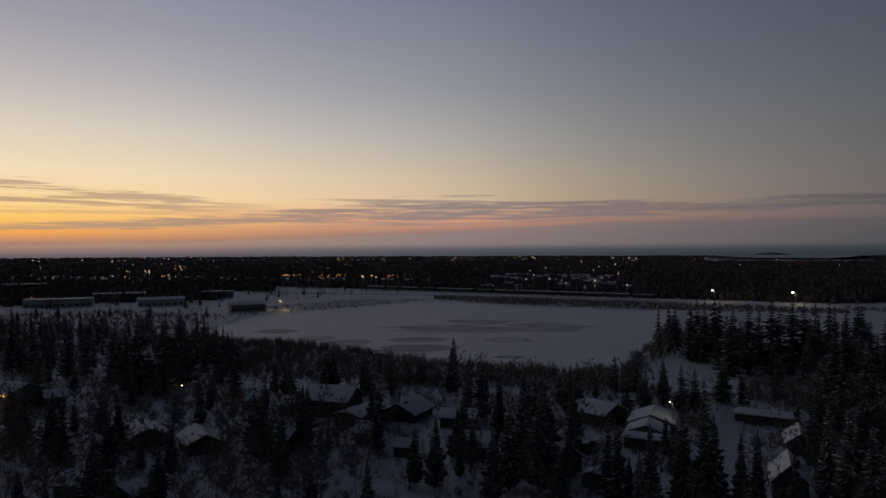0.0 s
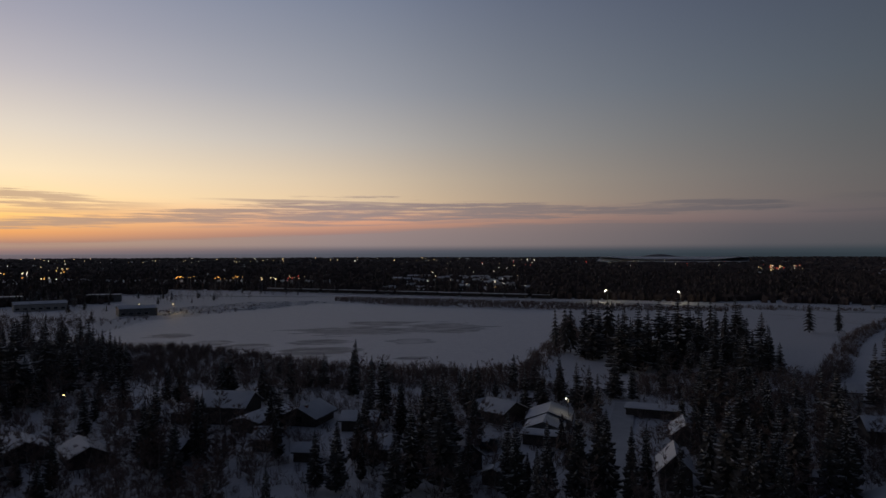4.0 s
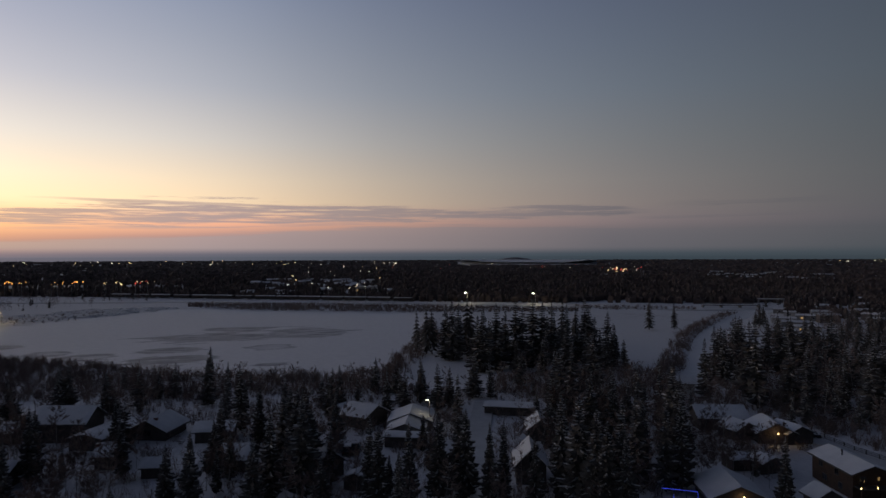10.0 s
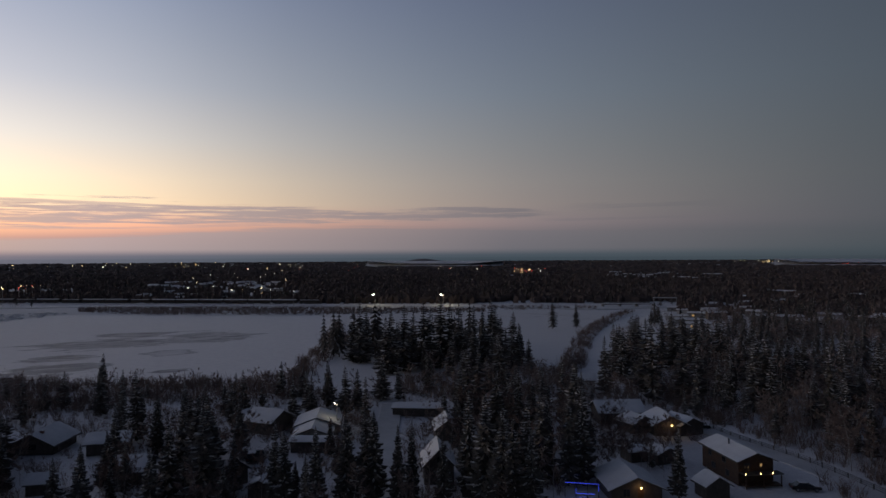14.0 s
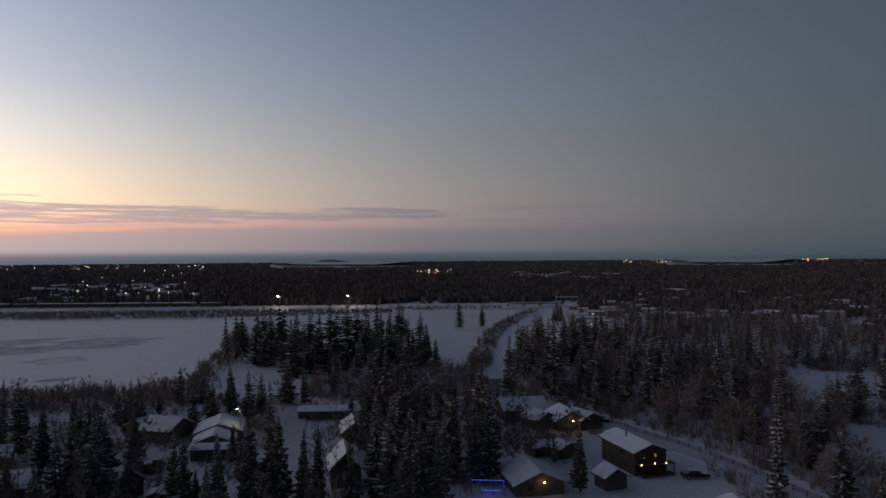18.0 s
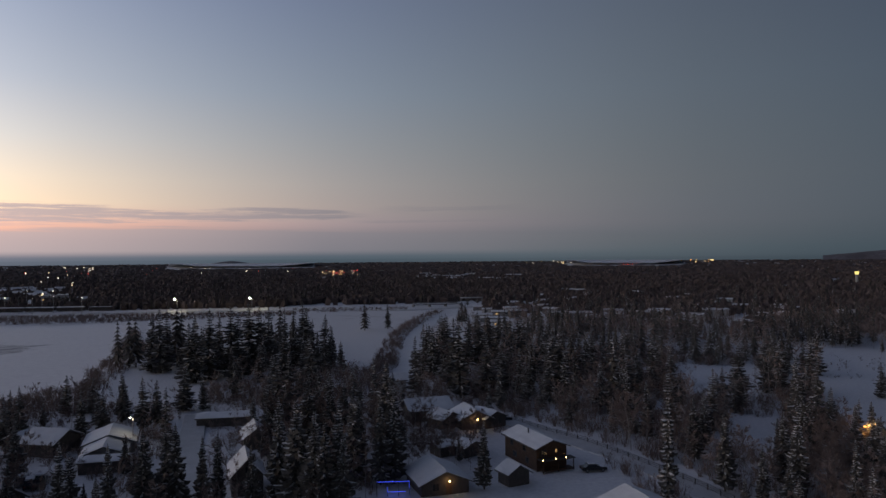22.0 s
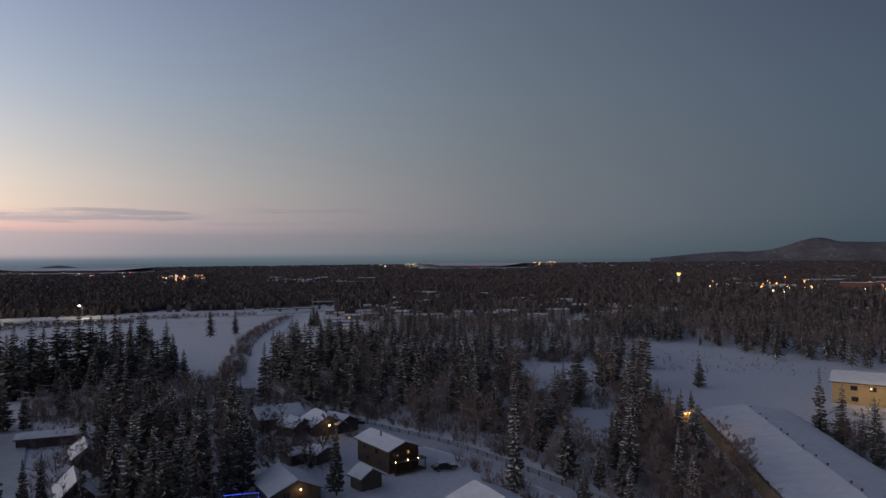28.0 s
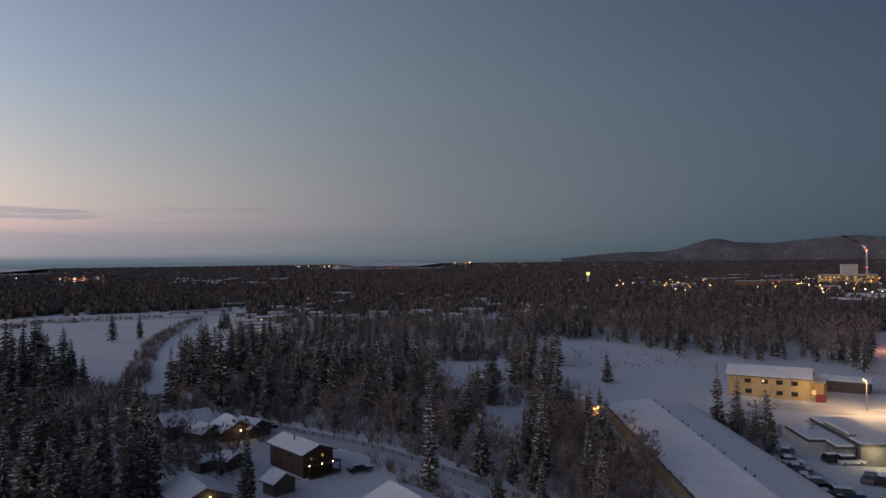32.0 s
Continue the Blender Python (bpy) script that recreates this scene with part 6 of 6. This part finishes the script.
# ---------------------------------------------------------------- cars in the yard and the village
def car(x, y, turn, paint, body="suv", cap=0.12, group="parked cars"):
    names = {"black": "black", "grey": "grey", "white": "white", "red": "dark red", "blue": "dark blue"}
    top = thing("car" if body != "pickup" else "pickup_truck", "%s %s parked on snow, frost on its roof" % (names[paint], {"suv": "sport utility car", "sedan": "sedan car", "pickup": "pickup truck"}[body]),
                "car" if body != "pickup" else "truck", at(x, y, turn, ground_z(x, y) + 0.02), group)
    L, wd = {"suv": (4.8, 1.95), "sedan": (4.6, 1.8), "pickup": (5.6, 2.0)}[body]
    hb, ht = {"suv": (1.05, 1.78), "sedan": (0.92, 1.42), "pickup": (1.08, 1.85)}[body]
    g = Geo()
    prof = [(-L / 2 + .05, .38), (L / 2 - .05, .38), (L / 2, .62), (L / 2 - .08, hb - .14), (L * .2, hb), (-L / 2 + .05, hb), (-L / 2, .65)]
    w = wd / 2
    n, i = len(prof), len(g.v)
    for yy, k in ((-w, .97), (-w + .12, 1.0), (w - .12, 1.0), (w, .97)):
        g.v += [(px * (1 if k == 1.0 else .99), yy, .38 + (pz - .38) * (1.0 if k == 1.0 else .93)) for px, pz in prof]
    for s in range(3):
        for q in range(n):
            g.f.append((i + s * n + q, i + s * n + (q + 1) % n, i + (s + 1) * n + (q + 1) % n, i + (s + 1) * n + q))
    g.f += [tuple(i + q for q in range(n))[::-1], tuple(i + 3 * n + q for q in range(n))]
    g.m = [0] * len(g.f)
    part("body", g, M_CAR[paint], top)
    a, b, c, d = {"suv": (-L / 2 + .1, -L / 2 + .45, L * .08, L * .24), "sedan": (-L / 2 + .6, -L / 2 + 1.2, L * .05, L * .24), "pickup": (-L * .12, -L * .08, L * .12, L * .24)}[body]
    g = Geo()
    g.v += [(a, -w + .08, hb), (d, -w + .08, hb), (d, w - .08, hb), (a, w - .08, hb), (b, -w + .26, ht - .05), (c, -w + .26, ht - .05), (c, w - .26, ht - .05), (b, w - .26, ht - .05)]
    g.f += [(0, 1, 5, 4), (1, 2, 6, 5), (2, 3, 7, 6), (3, 0, 4, 7), (4, 5, 6, 7)]
    g.m = [0] * 5
    part("window_glass", g, M_GLASS, top)
    g = Geo()
    g.box(b - .05, -w + .22, ht - .06, c + .05, w - .22, ht, taper=.05)
    roof = part("roof", g, M_CAR[paint], top)
    if cap:
        g = Geo()
        g.box(b, -w + .27, ht, c, w - .27, ht + cap, taper=.08)
        part("roof_snow", g, M_ROOFSNOW, roof)
        g = Geo()
        g.box(d + .1, -w + .2, hb - .05, L / 2 - .25, w - .2, hb - .02 + cap * .5, taper=.06)
        part("bonnet_snow", g, M_ROOFSNOW, top)
    for wx in (-L * .31, L * .31):
        for s in (-1, 1):
            g = Geo()
            g.tube((wx, s * (w - .22), .34), (wx, s * (w + .01), .34), .34, .33, 12)
            wheel = part("wheel", g, M_TYRE, top)
            g = Geo()
            g.tube((wx, s * (w), .34), (wx, s * (w + .03), .34), .2, .19, 8)
            part("rim", g, M_STEEL, wheel)
    for s in (-1, 1):
        g = Geo()
        g.box(L / 2 - .12, s * (w - .38) - .17, .62, L / 2 + .015, s * (w - .38) + .17, .78)
        part("headlight", g, M_WHITETRIM, top)
        g = Geo()
        g.box(-L / 2 - .015, s * (w - .3) - .12, .68, -L / 2 + .1, s * (w - .3) + .12, .9)
        part("tail_light", g, M_CAR["red"], top)
    return top


LOT = "cars in the yard"
car(*(171.5, 29.3, -10), "black", "pickup", 0.1, LOT)
car(*(165.0, 25.4, -19), "grey", "suv", 0.2, LOT)
car(*(152.2, 18.7, -23), "grey", "sedan", 0.3, LOT)
car(*(141.2, 13.2, -69), "black", "suv", 0.05, LOT)
car(*(148.6, 9.7, -6), "grey", "suv", 0.15, LOT)
car(*(142.4, 8.8, -76), "white", "sedan", 0.2, LOT)
car(*(137.9, 7.4, -82), "grey", "sedan", 0.25, LOT)
car(*(130.1, 3.9, -78), "black", "suv", 0.05, LOT)
car(*(132.4, 5.8, -75), "grey", "sedan", 0.3, LOT)
car(*(147.7, 1.7, -54), "black", "suv", 0.08, LOT)
car(*(148.0, -0.6, -60), "white", "suv", 0.2, LOT)
car(*(138.4, -3.4, -11), "grey", "pickup", 0.2, LOT)
car(*(138.2, -5.4, -12), "black", "suv", 0.1, LOT)
car(*(125.2, 2.7, -77), "black", "sedan", 0.1, LOT)
car(*(126.6, -0.0, -75), "blue", "suv", 0.15, LOT)
VIL = "cars in the village"
car(*(27.2, 135.0, 74), "black", "suv", 0.2, VIL)
car(*(28.6, 135.2, 73), "black", "pickup", 0.2, VIL)
car(*(26.7, 137.8, 69), "grey", "suv", 0.25, VIL)
car(*(-55.6, 127.5, 94), "white", "suv", 0.25, VIL)
car(*(103.2, 76.2, -33), "black", "sedan", 0.1, VIL)
car(*(119.7, 114.7, -41), "black", "pickup", 0.2, VIL)

# red waste container by the yellow block
x, y, turn = (207.9, 5.5, -96)
bin_ = thing("waste_container", "red steel waste container on the snow", "container", at(x, y, turn, ground_z(x, y)))
g = Geo()
g.prism([(-1.1, 0.1), (1.1, 0.1), (1.25, 1.7), (-0.9, 2.0)], -1.0, 1.0)
part("body", g, M_CAR["red"], bin_)
g = Geo()
g.prism([(-0.95, 2.02), (1.28, 1.72), (1.28, 1.8), (-0.95, 2.1)], -1.05, 1.05)
part("lid", g, M_TRIM, bin_)

# ---------------------------------------------------------------- lights of the houses and the yard
def wall_lamp(p, z, mat, colour, watts, label, size=0.16):
    x, y = p
    top = thing("wall_lamp", label, "lamp", Matrix.Translation((x, y, z)), "house lamps")
    g = Geo()
    g.tube((0, 0, 0.14), (0, 0, 0.22), 0.12, 0.03, 8)
    part("cap", g, M_TRIM, top)
    g = Geo()
    g.tube((0, 0, -0.15), (0, 0, 0.14), size, size * 0.8, 8)
    part("globe", g, mat, top)
    k = 1 - 0.6 / math.hypot(x, y)
    point_lamp(x * k, y * k, z - 0.1, colour, watts, 0.12)


yard = (48.3, 149.0)
street_lamp(*yard, 6.2, M_WHITEBULB, "bright white yard lamp on a pole", 0.2, "yard lamps", 0.5)
point_lamp(yard[0] * 0.996, yard[1] * 0.996, 5.9, (1.0, 0.86, 0.55), 110, 0.2)
point_lamp(*(-106.3, 171.0), 5.0, (1.0, 0.36, 0.08), 900, 0.3)
wall_lamp((-104.2, 166.8), 4.6, M_AMBER, (1.0, 0.36, 0.08), 120, "amber lamp on the house wall", 0.5)
wall_lamp((109.3, 111.6), 2.4, M_BULB, (1.0, 0.6, 0.25), 60, "warm porch lamp on a cabin", 0.13)
amber = (139.7, 43.4)
street_lamp(*amber, 7.4, M_AMBER, "amber lamp between spruces by the long building", 0.24, "yard lamps", 0.8)
point_lamp(amber[0] * 1.02, amber[1] * 1.02, 7.0, (1.0, 0.55, 0.16), 380, 0.3)
for p, w in (((204.8, 20.3), 160), ((212.3, 4.9), 260), ((208.2, 9.8), 120)):
    point_lamp(p[0] * 0.985, p[1] * 0.985, 3.4, (1.0, 0.66, 0.28), w, 0.3)
# unlit pole given an added warm head, in place of the lot's hidden lamp
lot = (197.8, -4.5)
street_lamp(*lot, 7.5, M_BULB, "warm lamp on a pole over the snowy lot", 0.14, "yard lamps", 0.6)
point_lamp(lot[0] * 0.99, lot[1] * 0.99, 7.2, (1.0, 0.62, 0.30), 4200, 0.3)
red = (329.0, -20.3)
street_lamp(*red, 9.0, M_AMBER, "amber street lamp over the snowy road", 0.4, "yard lamps", 0.8)
point_lamp(red[0] * 0.99, red[1] * 0.99, 8.6, (1.0, 0.36, 0.2), 4800, 0.4)

sign = thing("sign_box", "glowing yellow sign box on the workshop front", "sign", at(*(157.1, -5.4, -98), 1.9))
g = Geo()
g.box(-2.2, -0.15, 0, 2.2, 0.15, 0.8)
part("case", g, M_TRIM, sign)
g = Geo()
g.box(-2.1, -0.19, 0.07, 2.1, -0.14, 0.73)
part("panel", g, lamp_glass("sign_glow", (1.0, 0.75, 0.3), 2.2), sign, "glowing yellow panel")
sp = (150.3, -5.1)
point_lamp(sp[0] * 0.98, sp[1] * 0.98, 2.6, (1.0, 0.8, 0.4), 220, 0.4)
# warm lamps under the porch roof of the log house
for p in ((95.6, 81.3), (98.1, 80.5), (100.2, 79.8)):
    wall_lamp(p, 2.4, M_BULB, (1.0, 0.6, 0.22), 1.0, "small warm lamp under the porch roof", 0.05)
wall_lamp((76.1, 84.2), 2.3, M_BULB, (1.0, 0.6, 0.22), 25, "warm lamp over a cabin door", 0.11)
street_lamp(*(-64.0, 174.0), 5.4, M_BULB, "small warm lamp on a pole in the trees", 0.22, "yard lamps", 0.4)

# blue string lights on a deck rail
bx, by, bt = (69.3, 90.2, -38)
rail = thing("deck_rail", "dark deck rail hung with blue string lights", "railing", at(bx, by, bt, 0))
g = Geo()
for u in (-2.6, -0.9, 0.9, 2.6):
    g.box(u - 0.06, -0.06, -0.4, u + 0.06, 0.06, 2.3)
g.box(-2.7, -0.05, 2.2, 2.7, 0.05, 2.3)
part("frame", g, M_TRIM, rail)
for x0, z0, x1, z1 in ((-2.6, 2.32, 0.2, 2.38), (0.2, 2.32, 2.5, 2.36), (-0.9, 0.7, 2.0, 0.76), (2.56, 1.2, 2.61, 2.4), (-0.92, 0.7, -0.87, 1.5)):
    g = Geo()
    g.box(x0, -0.12, z0, x1, -0.04, z1)
    part("light_string", g, M_BLUEBULB, rail, "glowing blue light string")
point_lamp(bx * 0.99, by * 0.99, 2.0, (0.08, 0.12, 1.0), 25, 0.3)


# ---------------------------------------------------------------- fences and poles
def fence(line, label, high=1.3):
    pts = along(line, 3.0)
    top = thing("fence", label, "fence", at(pts[0][0], pts[0][1], 0, 0), "village fences")
    for i, (x, y, turn) in enumerate(pts):
        lx, ly, z = x - pts[0][0], y - pts[0][1], ground_z(x, y)
        g = Geo()
        g.box(lx - 0.07, ly - 0.07, z - 0.4, lx + 0.07, ly + 0.07, z + high)
        part("post", g, M_TRIM, top)
        if i + 1 < len(pts):
            nx, ny = pts[i + 1][0] - pts[0][0], pts[i + 1][1] - pts[0][1]
            nz = ground_z(pts[i + 1][0], pts[i + 1][1])
            for hgt in (0.45, 0.85, 1.2):
                g = Geo()
                g.tube((lx, ly, z + hgt * high / 1.3), (nx, ny, nz + hgt * high / 1.3), 0.045, 0.045, 4)
                part("rail", g, M_TRIM, top)


fence([(123.3, 117.9), (119.5, 101.9), (118.3, 89.6), (114.8, 76.1), (109.1, 60.5), (104.6, 49.6)], "dark wooden rail fence along the snowy lane", 1.1)
fence([(-76.0, 133.8), (-70.9, 131.2), (-65.5, 129.0), (-60.9, 130.0)], "dark wooden yard fence in snow", 1.3)
fence([(88.7, 112.1), (94.2, 110.3), (97.8, 106.4)], "dark board fence by the sheds", 1.6)

far_lamps((-74.24, -1.59), (-82.51, -2.22), 9, (A, A, Y), 21)
far_lamps((-84.08, -1.54), (-92.57, -2.40), 12, (A, A, Y, R), 22)
far_lamps((-78.46, -2.40), (-79.49, -2.57), 4, (W,), 23)

tagged(part("town_lights", TOWN_LIGHTS.geo, [M_STEEL, M_TOWN["white"], M_TOWN["warm"], M_TOWN["amber"], M_TOWN["red"]]), "scattered small lights of the distant town", "lights", kind="stuff")

# ---------------------------------------------------------------- steam from the stack
M_STEAM = bpy.data.materials.new("steam")
M_STEAM.use_nodes = True
n = Nodes(M_STEAM.node_tree)
lw = n.add("ShaderNodeBsdfDiffuse")
n.put(lw.inputs[0], (0.85, 0.85, 0.85, 1))
tr = n.add("ShaderNodeBsdfTransparent")
mx = n.add("ShaderNodeMixShader")
geo = n.add("ShaderNodeNewGeometry")
info = n.add("ShaderNodeObjectInfo")
n.put(mx.inputs[0], n.math("MULTIPLY", n.step(n.noise(geo.outputs["Position"], 0.06, 5.0, 0.65), 0.34, 0.74, 0.0, 0.10), n.math("ADD", 0.5, info.outputs["Random"])))
n.put(mx.inputs[1], tr.outputs[0])
veil_ = n.add("ShaderNodeBsdfTranslucent")
n.put(veil_.inputs[0], (0.9, 0.9, 0.9, 1))
both = n.add("ShaderNodeMixShader")
n.put(both.inputs[0], 0.5)
n.put(both.inputs[1], lw.outputs[0])
n.put(both.inputs[2], veil_.outputs[0])
n.put(mx.inputs[2], both.outputs[0])
o = n.add("ShaderNodeOutputMaterial")
n.put(o.inputs[0], mx.outputs[0])
plume = thing("steam_plume", "pale drifting steam plume from the stack", "steam", Matrix.Translation((sx, sy, 44)))
rng = random.Random(4)
ex, ey = -sy / math.hypot(sx, sy), sx / math.hypot(sx, sy)
for i in range(46):
    t = (i + rng.random()) / 46
    along_wind, up = 30 * t ** 1.2 + rng.uniform(-3, 3) * t, 0.1 + 20 * t ** 0.85 + rng.uniform(-3, 3) * t
    r = (0.9 + 3 * t) * rng.uniform(0.6, 1.2)
    g = Geo()
    k, m_ = 8, 5
    for q in range(m_ + 1):
        for s in range(k):
            la, lo = math.pi * (q / m_ - 0.5), 2 * math.pi * s / k
            rr = r * rng.uniform(0.75, 1.2)
            g.v.append((ex * along_wind + rr * math.cos(la) * math.cos(lo) * 1.5, ey * along_wind + rr * math.cos(la) * math.sin(lo) * 1.5, up + rr * 0.55 * math.sin(la)))
    for q in range(m_):
        for s in range(k):
            g.f.append((q * k + s, q * k + (s + 1) % k, (q + 1) * k + (s + 1) % k, (q + 1) * k + s))
    g.m = [0] * len(g.f)
    puff = part("puff", g, M_STEAM, plume)
    for f in puff.data.polygons:
        f.use_smooth = True


# ---------------------------------------------------------------- bridge over the creek
def bridge(a, b, wide, label):
    (ax, ay), (bx, by) = a, b
    L, turn = math.hypot(bx - ax, by - ay), math.degrees(math.atan2(by - ay, bx - ax))
    top = thing("bridge", label, "bridge", at((ax + bx) / 2, (ay + by) / 2, turn, 0))
    g = Geo()
    g.box(-L / 2, -wide / 2, 1.5, L / 2, wide / 2, 2.1)
    part("deck", g, M_TRIM, top)
    g = Geo()
    g.box(-L / 2, -wide / 2 + 0.3, 2.1, L / 2, wide / 2 - 0.3, 2.3, taper=0.05)
    part("deck_snow", g, M_ROOFSNOW, top)
    for s in (-1, 1):
        g = Geo()
        g.box(-L / 2, s * wide / 2 - 0.08, 3.1, L / 2, s * wide / 2 + 0.08, 3.25)
        part("handrail", g, M_STEEL, top)
        for i in range(int(L / 4) + 1):
            g = Geo()
            x = -L / 2 + 0.2 + i * (L - 0.4) / int(L / 4)
            g.box(x - 0.08, s * wide / 2 - 0.08, 2.0, x + 0.08, s * wide / 2 + 0.08, 3.2)
            part("rail_post", g, M_STEEL, top)
    for x in (-L / 2, -L / 6, L / 6, L / 2):
        g = Geo()
        g.box(x - 0.5, -wide / 2 + 0.3, -2.0, x + 0.5, wide / 2 - 0.3, 1.55)
        part("pier", g, M_GREYWALL, top)
    return top


bridge((351.0, 429.2), (386.4, 412.1), 6.0, "long low bridge with snow over the creek")
gx, gy, gt = (372.7, 386.0, -34)
frame_ = thing("pipe_gantry", "pale steel gantry frame beside the bridge", "gantry", at(gx, gy, gt, 0))
for u in (-8.0, 8.0):
    g = Geo()
    g.box(u - 0.25, -0.25, -0.5, u + 0.25, 0.25, 7.6)
    part("gantry_post", g, M_STEEL, frame_)
g = Geo()
g.box(-8.6, -0.4, 7.6, 8.6, 0.4, 8.2)
part("gantry_beam", g, M_STEEL, frame_)
g = Geo()
g.box(-8.5, -0.35, 8.2, 8.5, 0.35, 8.4, taper=0.05)
part("beam_snow", g, M_ROOFSNOW, frame_)
